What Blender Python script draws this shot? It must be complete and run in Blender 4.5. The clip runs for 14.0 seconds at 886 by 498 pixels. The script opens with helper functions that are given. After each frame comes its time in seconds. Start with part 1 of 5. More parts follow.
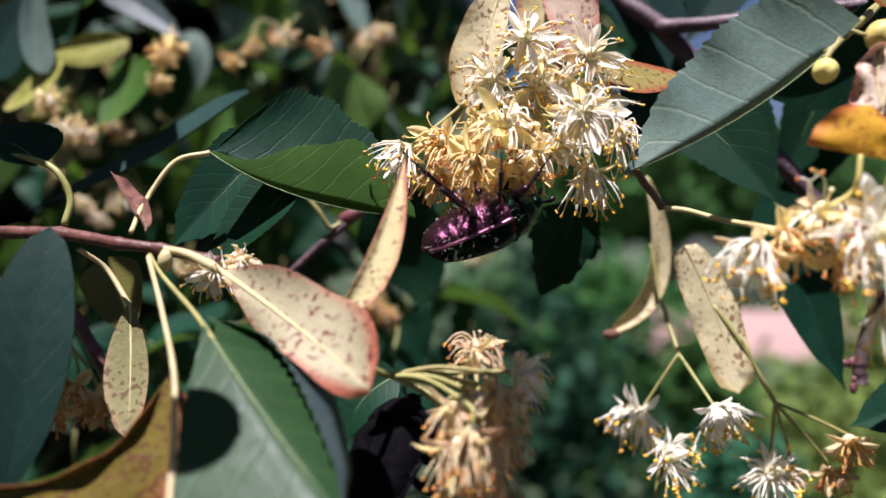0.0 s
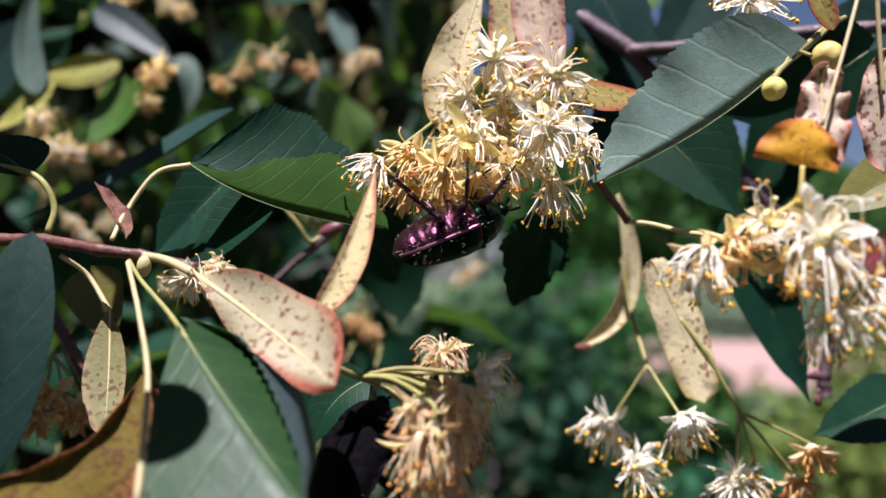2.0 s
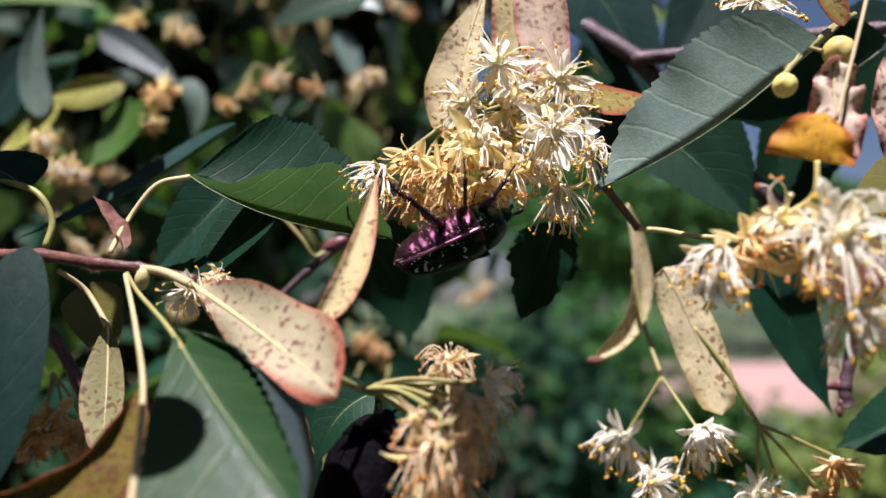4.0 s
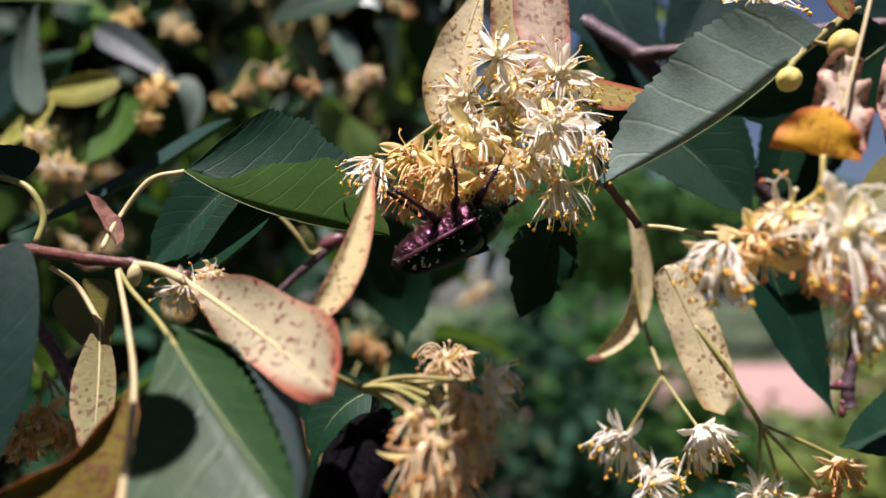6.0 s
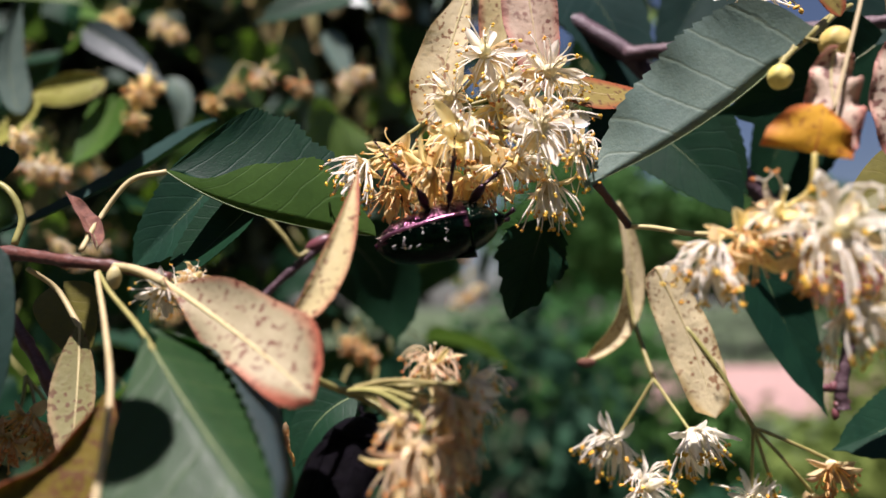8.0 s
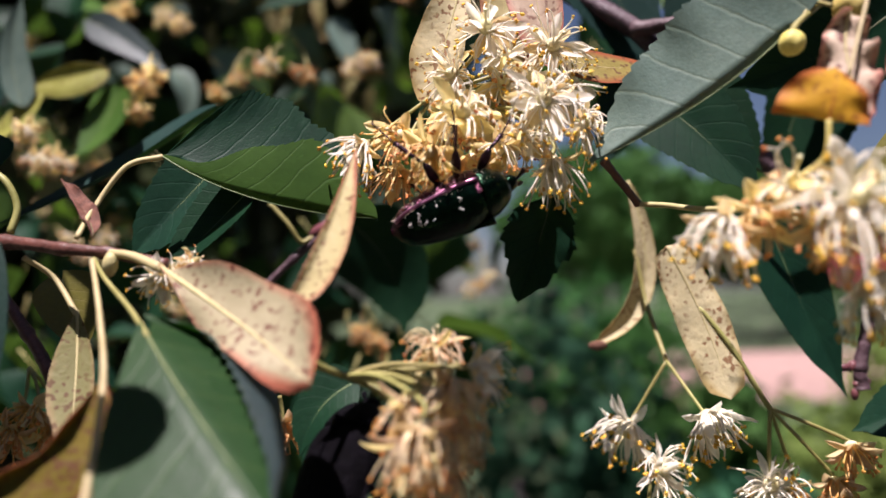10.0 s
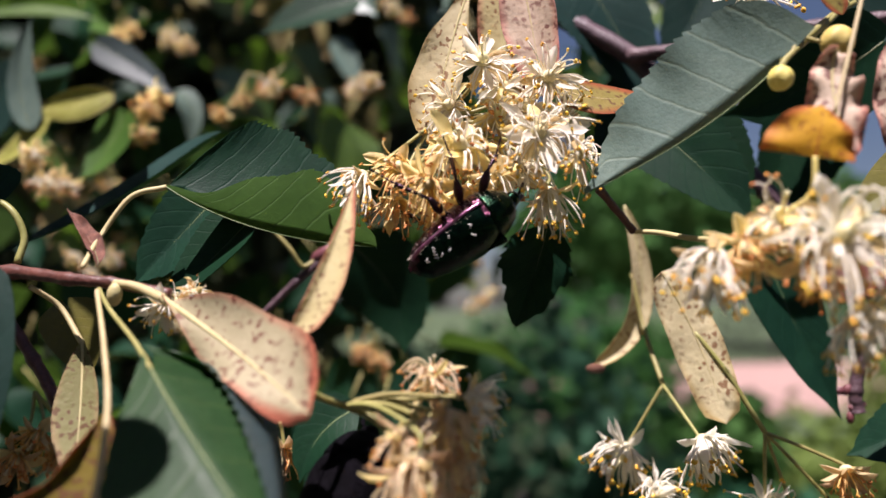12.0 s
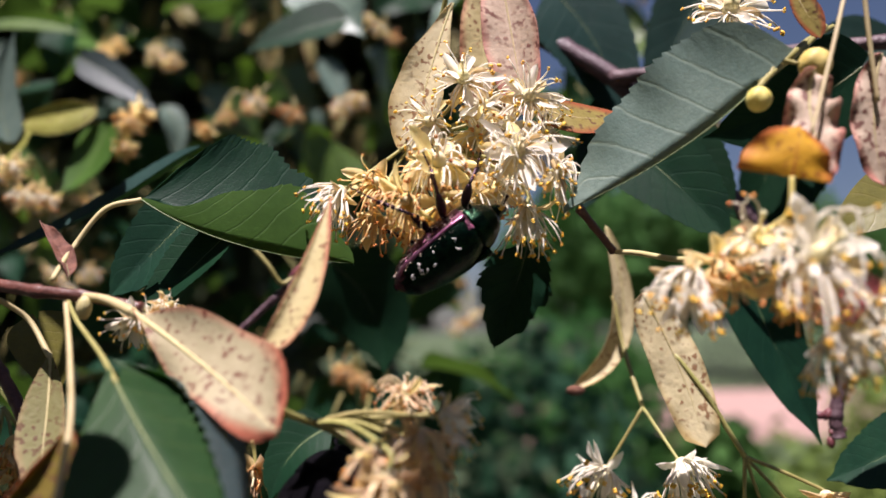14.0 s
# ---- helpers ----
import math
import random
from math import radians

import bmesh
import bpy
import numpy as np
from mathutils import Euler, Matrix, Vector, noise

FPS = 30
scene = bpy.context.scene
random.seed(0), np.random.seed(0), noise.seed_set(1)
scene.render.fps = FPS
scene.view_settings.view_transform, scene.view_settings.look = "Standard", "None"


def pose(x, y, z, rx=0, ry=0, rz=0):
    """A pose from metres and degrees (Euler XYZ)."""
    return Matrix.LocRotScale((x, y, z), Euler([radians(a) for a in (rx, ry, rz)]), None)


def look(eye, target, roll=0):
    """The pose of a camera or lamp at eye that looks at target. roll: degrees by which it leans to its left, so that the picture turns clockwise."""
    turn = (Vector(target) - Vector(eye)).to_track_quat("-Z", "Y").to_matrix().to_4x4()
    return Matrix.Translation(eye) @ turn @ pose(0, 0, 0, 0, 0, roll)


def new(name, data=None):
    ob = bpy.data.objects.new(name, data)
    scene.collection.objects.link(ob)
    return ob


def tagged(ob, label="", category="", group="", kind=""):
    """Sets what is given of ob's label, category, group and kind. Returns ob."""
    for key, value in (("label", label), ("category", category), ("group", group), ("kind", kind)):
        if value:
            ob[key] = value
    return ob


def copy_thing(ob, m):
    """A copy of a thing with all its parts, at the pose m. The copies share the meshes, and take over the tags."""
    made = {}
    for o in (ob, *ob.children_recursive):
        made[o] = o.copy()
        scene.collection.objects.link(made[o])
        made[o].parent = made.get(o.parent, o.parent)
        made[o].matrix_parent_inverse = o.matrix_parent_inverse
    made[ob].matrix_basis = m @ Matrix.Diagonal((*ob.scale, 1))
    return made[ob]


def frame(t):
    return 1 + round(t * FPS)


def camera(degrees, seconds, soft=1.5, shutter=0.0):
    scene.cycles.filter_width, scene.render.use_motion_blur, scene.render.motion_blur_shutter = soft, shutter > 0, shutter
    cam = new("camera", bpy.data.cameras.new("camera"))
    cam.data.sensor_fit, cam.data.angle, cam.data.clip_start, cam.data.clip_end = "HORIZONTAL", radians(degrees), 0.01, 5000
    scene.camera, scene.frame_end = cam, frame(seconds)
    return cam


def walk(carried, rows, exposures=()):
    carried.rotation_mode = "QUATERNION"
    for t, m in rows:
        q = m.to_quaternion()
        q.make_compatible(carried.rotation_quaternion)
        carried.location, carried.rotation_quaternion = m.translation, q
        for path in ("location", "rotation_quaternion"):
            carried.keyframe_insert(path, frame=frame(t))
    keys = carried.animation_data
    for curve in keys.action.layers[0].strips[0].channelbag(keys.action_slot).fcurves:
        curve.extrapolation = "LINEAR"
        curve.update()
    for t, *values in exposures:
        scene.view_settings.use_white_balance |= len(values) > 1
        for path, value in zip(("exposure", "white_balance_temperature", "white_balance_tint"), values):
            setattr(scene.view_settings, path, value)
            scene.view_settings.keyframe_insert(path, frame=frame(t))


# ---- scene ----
# A beetle on a flowering lime branch. Lengths below are in centimetres from the first eye, unless said otherwise.
CM = 0.01
EYE = 1.5
cam = camera(59.7, 14.0, soft=1.5)
cam.data.dof.use_dof = True
cam.data.dof.focus_distance = 0.121
cam.data.dof.aperture_fstop = 11.5
ROWS = [
    (0, 0.000, 0.000, 0.000, 0.00, 0.00, -0.00),
    (0.5, 0.131, 0.037, -0.205, -0.25, 0.27, -0.38),
    (1, 0.235, -0.185, -0.265, -0.43, 0.76, -0.32),
    (1.5, 0.355, -0.230, -0.405, -0.44, 1.43, -0.25),
    (2, 0.382, -0.458, -0.324, -0.42, 2.18, -0.29),
    (2.5, 0.463, -0.489, -0.300, -0.23, 2.91, -0.23),
    (3, 0.369, -0.396, -0.362, 0.11, 3.52, 0.19),
    (3.2, 0.389, -0.247, -0.463, 0.32, 3.82, 0.56),
    (5.5, 0.509, -0.044, -0.625, 0.52, 4.19, 0.59),
    (6, 0.462, 0.063, -0.636, 0.25, 4.19, 0.52),
    (6.5, 0.393, 0.105, -0.594, 0.13, 4.18, 0.32),
    (7, 0.499, 0.104, -0.570, 0.05, 4.27, 0.39),
    (7.5, 0.596, 0.178, -0.541, -0.05, 4.23, 0.38),
    (8, 0.588, 0.264, -0.639, -0.09, 4.34, 0.67),
    (8.5, 0.352, 0.303, -0.164, -0.00, 4.40, 1.81),
    (9, 0.552, 0.515, -0.753, 1.25, 4.03, 1.86),
    (9.2, 0.689, 0.692, -0.805, 1.04, 3.91, 1.97),
    (11.3, 0.781, 0.326, -0.620, 1.41, 3.57, 1.21),
    (11.5, 0.661, 0.334, -0.602, 1.40, 3.80, 1.25),
    (12, 0.870, 0.337, -0.512, 1.39, 4.49, 1.68),
    (12.5, 1.016, 0.364, -0.432, 1.28, 5.12, 1.46),
    (13, 1.050, 0.391, -0.390, 0.97, 5.64, 1.50),
    (13.5, 0.982, 0.409, -0.435, 0.74, 5.95, 1.03),
    (14, 1.025, 0.461, -0.589, 0.46, 6.16, 1.00),
]
walk(cam, [(t, pose(x * CM, y * CM, EYE + z * CM, 90 + pitch, roll, yaw)) for t, x, y, z, yaw, pitch, roll in ROWS],
     exposures=[(0.0, 1.22, 5760, 23), (3.2, 1.22, 5760, 23), (5.4, 1.10, 6160, 27), (14.0, 1.10, 6160, 27)])

# ---- light ----
SUN = Vector((-0.10, -0.30, 0.95)).normalized()
world = bpy.data.worlds.new("sky")
scene.world = world
world.use_nodes = True
sky = world.node_tree.nodes.new("ShaderNodeTexSky")
sky.sky_type = "NISHITA"
sky.sun_disc = False
sky.sun_elevation = math.asin(SUN.z)
sky.sun_rotation = math.atan2(SUN.x, SUN.y)
back = world.node_tree.nodes["Background"]
back.inputs["Strength"].default_value = 0.026
world.node_tree.links.new(sky.outputs[0], back.inputs["Color"])
sun = new("sun", bpy.data.lights.new("sun", "SUN"))
sun.data.energy = 5.0
sun.data.angle = radians(0.53)
sun.data.color = (1.0, 0.94, 0.84)
sun.matrix_world = look(SUN * 10, (0, 0, 0))


# ---- materials ----
class Mat:
    """A node material with a few short ways to add nodes."""

    def __init__(self, name):
        self.mat = bpy.data.materials.new(name)
        self.mat.use_nodes = True
        self.tree = self.mat.node_tree
        self.bsdf = self.tree.nodes["Principled BSDF"]
        self.out = self.tree.nodes["Material Output"]

    def node(self, kind, **values):
        n = self.tree.nodes.new(kind)
        for key, value in values.items():
            if isinstance(value, bpy.types.NodeSocket):
                self.tree.links.new(value, n.inputs[key.replace("_", " ")])
            else:
                n.inputs[key.replace("_", " ")].default_value = value
        return n

    def link(self, a, b):
        self.tree.links.new(a, b)

    def coords(self, what="Object"):
        return self.tree.nodes.new("ShaderNodeTexCoord").outputs[what]

    def noise(self, scale, detail=3.0, rough=0.55, at=None):
        n = self.node("ShaderNodeTexNoise", Scale=scale, Detail=detail, Roughness=rough)
        self.link(at or self.coords(), n.inputs["Vector"])
        return n.outputs["Fac"]

    def ramp(self, fac, *stops):
        n = self.tree.nodes.new("ShaderNodeValToRGB")
        while len(n.color_ramp.elements) < len(stops):
            n.color_ramp.elements.new(0.5)
        for e, (where, colour) in zip(n.color_ramp.elements, stops):
            e.position, e.color = where, (*colour, 1) if len(colour) == 3 else colour
        self.link(fac, n.inputs["Fac"])
        return n.outputs["Color"]

    def math(self, op, a, b=0.0, c=0.0):
        n = self.tree.nodes.new("ShaderNodeMath")
        n.operation = op
        for k, v in enumerate((a, b, c)):
            if isinstance(v, bpy.types.NodeSocket):
                self.link(v, n.inputs[k])
            else:
                n.inputs[k].default_value = v
        return n.outputs[0]

    def mix(self, fac, a, b, how="MIX"):
        n = self.tree.nodes.new("ShaderNodeMix")
        n.data_type, n.blend_type = "RGBA", how
        for key, v in ((0, fac), (6, a), (7, b)):
            if isinstance(v, bpy.types.NodeSocket):
                self.link(v, n.inputs[key])
            else:
                n.inputs[key].default_value = v if key == 0 else (*v, 1)
        return n.outputs[2]

    def vary(self, colour, amount=0.35):
        """The colour made a little lighter or darker from object to object."""
        info = self.tree.nodes.new("ShaderNodeObjectInfo")
        hsv = self.node("ShaderNodeHueSaturation", Color=colour)
        self.link(self.math("MULTIPLY_ADD", info.outputs["Random"], amount, 1 - amount / 2), hsv.inputs["Value"])
        self.link(self.math("MULTIPLY_ADD", info.outputs["Random"], 0.03, 0.485), hsv.inputs["Hue"])
        return hsv.outputs["Color"]

    def bump(self, height, strength, distance):
        n = self.node("ShaderNodeBump", Strength=strength, Distance=distance, Height=height)
        self.link(n.outputs["Normal"], self.bsdf.inputs["Normal"])
        return n.outputs["Normal"]

    def finish(self, colour, rough=0.5, metal=0.0, thin=0.0, thin_colour=None, spec=0.5):
        for key, v in (("Base Color", colour), ("Roughness", rough), ("Metallic", metal), ("Specular IOR Level", spec)):
            if isinstance(v, bpy.types.NodeSocket):
                self.link(v, self.bsdf.inputs[key])
            else:
                self.bsdf.inputs[key].default_value = (*v, 1) if key == "Base Color" else v
        if thin:
            t = self.tree.nodes.new("ShaderNodeBsdfTranslucent")
            c = thin_colour if thin_colour is not None else colour
            if isinstance(c, bpy.types.NodeSocket):
                self.link(c, t.inputs["Color"])
            else:
                t.inputs["Color"].default_value = (*c, 1)
            mixer = self.node("ShaderNodeMixShader", Fac=thin)
            self.link(self.bsdf.outputs[0], mixer.inputs[1])
            self.link(t.outputs[0], mixer.inputs[2])
            self.link(mixer.outputs[0], self.out.inputs["Surface"])
        return self.mat


def leaf_material(name, dark, light, vein, rough=0.42, thin=0.3, glow=(0.20, 0.32, 0.03), side_veins=8.0, spec=0.5):
    """Leaf tissue with a midrib, side veins, fine netting and slight blotches, laid out along the blade."""
    m = Mat(name)
    uv = m.coords("UV")
    sep = m.node("ShaderNodeSeparateXYZ", Vector=uv)
    u, v = sep.outputs[0], sep.outputs[1]
    side = m.math("ABSOLUTE", m.math("MULTIPLY_ADD", v, 2.0, -1.0))
    wobble = m.math("MULTIPLY", m.noise(260.0, 2.0), 0.05)
    run = m.math("MULTIPLY", m.math("SUBTRACT", m.math("ADD", u, wobble), m.math("MULTIPLY", side, 0.22)), side_veins)
    near = m.math("ABSOLUTE", m.math("SUBTRACT", m.math("FRACT", run), 0.5))
    line = m.math("SMOOTH_MIN", m.math("MULTIPLY", near, 14.0), 1.0, 0.2)
    rib = m.math("SMOOTH_MIN", m.math("MULTIPLY", side, 24.0), 1.0, 0.3)
    veins = m.math("MULTIPLY", line, rib)
    net = m.node("ShaderNodeTexVoronoi", Scale=1700.0)
    net.feature = "DISTANCE_TO_EDGE"
    m.link(m.coords(), net.inputs["Vector"])
    netting = m.math("SMOOTH_MIN", m.math("MULTIPLY", net.outputs["Distance"], 6.0), 1.0, 0.2)
    blotch = m.ramp(m.noise(110.0, 4.0), (0.3, dark), (0.7, light))
    flecks = m.ramp(m.noise(1400.0, 2.0), (0.35, (0.88, 0.88, 0.85)), (0.7, (1.08, 1.08, 1.05)))
    colour = m.mix(1.0, blotch, flecks, "MULTIPLY")
    colour = m.mix(m.math("MULTIPLY", m.math("SUBTRACT", 1.0, veins), 0.32), colour, vein)
    colour = m.vary(colour, 0.3)
    height = m.math("ADD", m.math("MULTIPLY", veins, 1.0), m.math("MULTIPLY", netting, 0.22))
    m.bump(m.math("ADD", height, m.math("MULTIPLY", m.noise(260.0, 2.0), 1.6)), 0.17, 0.0003)
    shine = m.math("MULTIPLY_ADD", m.noise(500.0, 3.0), 0.25, rough - 0.12)
    return m.finish(colour, shine, 0.0, thin, m.mix(m.math("MULTIPLY", m.math("SUBTRACT", 1.0, veins), 0.5), glow, vein), spec)


def bract_material(name, pale, warm, spot, rim, thin=0.35, spots=0.44, rim_width=0.75):
    """The papery bract: pale, speckled with rusty spots, reddened along the margin."""
    m = Mat(name)
    uv = m.coords("UV")
    sep = m.node("ShaderNodeSeparateXYZ", Vector=uv)
    side = m.math("ABSOLUTE", m.math("MULTIPLY_ADD", sep.outputs[1], 2.0, -1.0))
    base = m.ramp(m.noise(120.0, 4.0), (0.3, pale), (0.75, warm))
    dots = m.ramp(m.noise(1080.0, 1.0, 0.4), (0.515 + spots * 0.22, (0, 0, 0)), (0.565 + spots * 0.22, (1, 1, 1)))
    where = m.ramp(m.noise(150.0, 3.0), (0.37, (0, 0, 0)), (0.52, (1, 1, 1)))
    fine = m.ramp(m.noise(2200.0, 2.0), (0.62, (0, 0, 0)), (0.68, (1, 1, 1)))
    far = m.math("MULTIPLY", m.math("POWER", sep.outputs[0], 5.0), 0.62)
    edge = m.math("MULTIPLY", m.math("MULTIPLY_ADD", m.noise(220.0, 3.0), 0.45, m.math("ADD", side, far)), 0.7)
    edge = m.ramp(edge, (rim_width * 0.7, (0, 0, 0)), (rim_width * 0.7 + 0.27, (1, 1, 1)))
    colour = m.mix(edge, base, rim)
    colour = m.mix(m.math("MULTIPLY", m.math("MULTIPLY", dots, where), 0.85), colour, spot)
    colour = m.mix(m.math("MULTIPLY", fine, 0.22), colour, spot)
    m.bump(m.math("ADD", m.math("MULTIPLY", m.noise(150.0, 2.0), 1.5), m.noise(700.0, 4.0)), 0.5, 0.0004)
    return m.finish(colour, 0.6, 0.0, thin, colour, 0.3)


def plain_material(name, dark, light, rough=0.5, metal=0.0, thin=0.0, scale=300.0, relief=0.0003, spec=0.5, strength=0.4, vary=0.15):
    """Two tones mixed at two scales, with fine relief."""
    m = Mat(name)
    big, small = m.noise(scale, 4.0), m.noise(scale * 6, 3.0)
    both = m.math("ADD", m.math("MULTIPLY", big, 0.65), m.math("MULTIPLY", small, 0.35))
    colour = m.vary(m.ramp(both, (0.35, dark), (0.65, light)), vary)
    m.bump(both, strength, relief)
    return m.finish(colour, rough, metal, thin, None, spec)


# Very dark leaf green with shade put in; LEAF_LIGHT is its sunlit copy.
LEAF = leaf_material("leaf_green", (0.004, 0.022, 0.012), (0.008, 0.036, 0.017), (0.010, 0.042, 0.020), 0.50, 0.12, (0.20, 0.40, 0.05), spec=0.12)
LEAF_DULL = leaf_material("leaf_matt", (0.007, 0.027, 0.023), (0.014, 0.040, 0.034), (0.026, 0.060, 0.044), 0.5, 0.15, (0.22, 0.44, 0.07), 6.0, spec=0.2)
LEAF_SHEEN = leaf_material("leaf_bluish_underside", (0.032, 0.052, 0.058), (0.056, 0.082, 0.086), (0.072, 0.105, 0.085), 0.52, 0.25, (0.16, 0.40, 0.06), 6.0)
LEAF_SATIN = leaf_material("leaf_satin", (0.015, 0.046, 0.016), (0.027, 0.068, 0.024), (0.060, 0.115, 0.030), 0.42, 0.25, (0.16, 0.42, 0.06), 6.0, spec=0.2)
# Green paled to grey: the sheen of the sky is put into the colour.
LEAF_GREY = leaf_material("leaf_grey_sheen", (0.100, 0.158, 0.134), (0.145, 0.208, 0.172), (0.25, 0.31, 0.21), 0.42, 0.12, (0.12, 0.26, 0.03), 6.0)
# Brighter copy of the leaf green, with sunlight put into its colour.
LEAF_LIGHT = leaf_material("leaf_sunlit", (0.040, 0.095, 0.012), (0.070, 0.140, 0.020), (0.12, 0.18, 0.05), 0.45, 0.30, (0.18, 0.36, 0.02))
LEAF_UNDER = leaf_material("leaf_underside", (0.040, 0.096, 0.013), (0.068, 0.140, 0.022), (0.12, 0.20, 0.06), 0.6, 0.42, (0.36, 0.56, 0.09), spec=0.25)
LEAF_YELLOW = bract_material("leaf_autumn", (0.60, 0.30, 0.014), (0.76, 0.47, 0.035), (0.34, 0.11, 0.02), (0.46, 0.13, 0.025), 0.4, 0.30, 0.86)
LEAF_OLIVE = leaf_material("leaf_olive", (0.09, 0.085, 0.012), (0.16, 0.14, 0.022), (0.20, 0.14, 0.03), 0.5, 0.25, (0.40, 0.26, 0.02))
BRACT = bract_material("bract_pale", (0.36, 0.315, 0.185), (0.48, 0.42, 0.27), (0.16, 0.04, 0.03), (0.52, 0.17, 0.10), 0.35, 0.30, 1.02)
BRACT_CREAM = bract_material("bract_cream", (0.64, 0.56, 0.33), (0.74, 0.65, 0.41), (0.24, 0.10, 0.04), (0.50, 0.38, 0.16), 0.35, 0.34, 1.02)
BRACT_GREEN = bract_material("bract_greenish", (0.19, 0.18, 0.065), (0.29, 0.27, 0.11), (0.13, 0.055, 0.025), (0.36, 0.25, 0.12), 0.4, 0.14, 1.0)
BRACT_LIME = bract_material("bract_lime", (0.29, 0.30, 0.055), (0.42, 0.41, 0.10), (0.20, 0.14, 0.04), (0.46, 0.42, 0.16), 0.4, 0.45, 1.1)
BRACT_CURL = bract_material("bract_yellowish", (0.54, 0.46, 0.22), (0.66, 0.57, 0.31), (0.24, 0.10, 0.05), (0.50, 0.20, 0.12), 0.35, 0.26, 0.92)
WITHERED = bract_material("withered_leaf", (0.14, 0.105, 0.010), (0.23, 0.165, 0.018), (0.13, 0.05, 0.02), (0.34, 0.12, 0.05), 0.40, 0.16, 0.90)
BRACT_PINK = bract_material("bract_pinkish", (0.50, 0.38, 0.28), (0.60, 0.48, 0.36), (0.17, 0.055, 0.045), (0.52, 0.22, 0.17), 0.25, 0.18, 0.95)
BRACT_BROWN = bract_material("bract_rusty", (0.22, 0.19, 0.045), (0.30, 0.22, 0.06), (0.12, 0.05, 0.025), (0.30, 0.085, 0.03), 0.25, 0.30, 0.80)
DRY = plain_material("dry_leaf", (0.075, 0.026, 0.014), (0.20, 0.085, 0.048), 0.75, scale=700.0, relief=0.0008, strength=0.9)
PETAL = plain_material("petal_cream", (0.92, 0.72, 0.30), (0.96, 0.85, 0.46), 0.55, thin=0.6, scale=220.0, vary=0.12)
PETAL_WHITE = plain_material("petal_white", (0.91, 0.85, 0.69), (0.95, 0.92, 0.82), 0.5, thin=0.5, scale=220.0, vary=0.1)
PETAL_TAN = plain_material("petal_faded", (0.50, 0.35, 0.18), (0.70, 0.52, 0.30), 0.6, thin=0.45, scale=220.0, vary=0.2)
SEPAL = plain_material("sepal", (0.72, 0.54, 0.25), (0.86, 0.71, 0.39), 0.6, thin=0.45, scale=260.0)
STAMEN = plain_material("stamen", (0.89, 0.84, 0.70), (0.94, 0.91, 0.82), 0.5, thin=0.4, scale=300.0)
STAMEN_TAN = plain_material("stamen_faded", (0.74, 0.40, 0.11), (0.88, 0.60, 0.25), 0.55, thin=0.3, scale=300.0)
STAMEN_HONEY = plain_material("stamen_honey", (0.84, 0.57, 0.23), (0.92, 0.74, 0.40), 0.55, thin=0.35, scale=300.0)
STAMEN_STRAW = plain_material("stamen_straw", (0.78, 0.60, 0.36), (0.87, 0.73, 0.50), 0.55, thin=0.35, scale=300.0)
ANTHER = plain_material("anther_yellow", (0.76, 0.40, 0.02), (0.88, 0.55, 0.06), 0.6, scale=900.0)
ANTHER_RUST = plain_material("anther_rust", (0.50, 0.18, 0.03), (0.68, 0.30, 0.07), 0.65, scale=900.0)
OVARY = plain_material("ovary", (0.72, 0.64, 0.36), (0.82, 0.74, 0.48), 0.7, thin=0.2, scale=700.0)
STALK = plain_material("green_stalk", (0.24, 0.22, 0.060), (0.36, 0.32, 0.120), 0.5, thin=0.15, scale=300.0)
STALK_PALE = plain_material("pale_stalk", (0.46, 0.39, 0.18), (0.58, 0.49, 0.26), 0.55, thin=0.15, scale=300.0)
RIB = plain_material("leaf_rib", (0.10, 0.14, 0.05), (0.17, 0.21, 0.08), 0.5, scale=300.0)
BARK_RED = plain_material("young_bark", (0.048, 0.017, 0.013), (0.15, 0.056, 0.040), 0.45, scale=260.0, relief=0.0006, strength=0.7)
BARK_DARK = plain_material("purple_bark", (0.045, 0.022, 0.030), (0.11, 0.065, 0.075), 0.5, scale=200.0, relief=0.001, strength=0.8)
BUD = plain_material("flower_bud", (0.62, 0.50, 0.10), (0.74, 0.64, 0.22), 0.55, thin=0.15, scale=240.0)
TWIG_BUD = plain_material("twig_bud", (0.09, 0.025, 0.03), (0.18, 0.06, 0.06), 0.4, scale=300.0)
GLOSS_GREEN = plain_material("wing_case_green", (0.0012, 0.0025, 0.0018), (0.005, 0.024, 0.011), 0.22, 0.9, scale=900.0, relief=0.0003, spec=0.2)
GLOSS_PURPLE = plain_material("belly_copper", (0.022, 0.008, 0.012), (0.17, 0.050, 0.090), 0.24, 0.88, scale=330.0, relief=0.0010, spec=0.6, strength=0.7)
GLOSS_DARK = plain_material("leg_violet", (0.014, 0.008, 0.013), (0.060, 0.028, 0.042), 0.34, 0.8, scale=600.0, relief=0.0003)
GLOSS_RIM = plain_material("wing_case_edge", (0.20, 0.07, 0.13), (0.34, 0.14, 0.24), 0.28, 0.85, scale=500.0, relief=0.0002)
BLACK_SHELL = plain_material("black_shell", (0.0008, 0.0006, 0.0012), (0.0028, 0.002, 0.004), 0.6, 0.0, scale=700.0, relief=0.0012, strength=0.9, spec=0.06)
SCALES_WHITE = plain_material("white_scale_marks", (0.55, 0.48, 0.46), (0.75, 0.70, 0.68), 0.8, scale=900.0)
HAIR_VIOLET = plain_material("violet_hair", (0.06, 0.04, 0.09), (0.14, 0.11, 0.19), 0.7, scale=500.0)
HAIR = plain_material("body_hair", (0.35, 0.27, 0.22), (0.55, 0.46, 0.38), 0.7, scale=500.0)


# ---- shapes ----
def W(p):
    """A place given in centimetres from the first eye, in metres of the world."""
    return Vector((p[0] * CM, p[1] * CM, EYE + p[2] * CM))


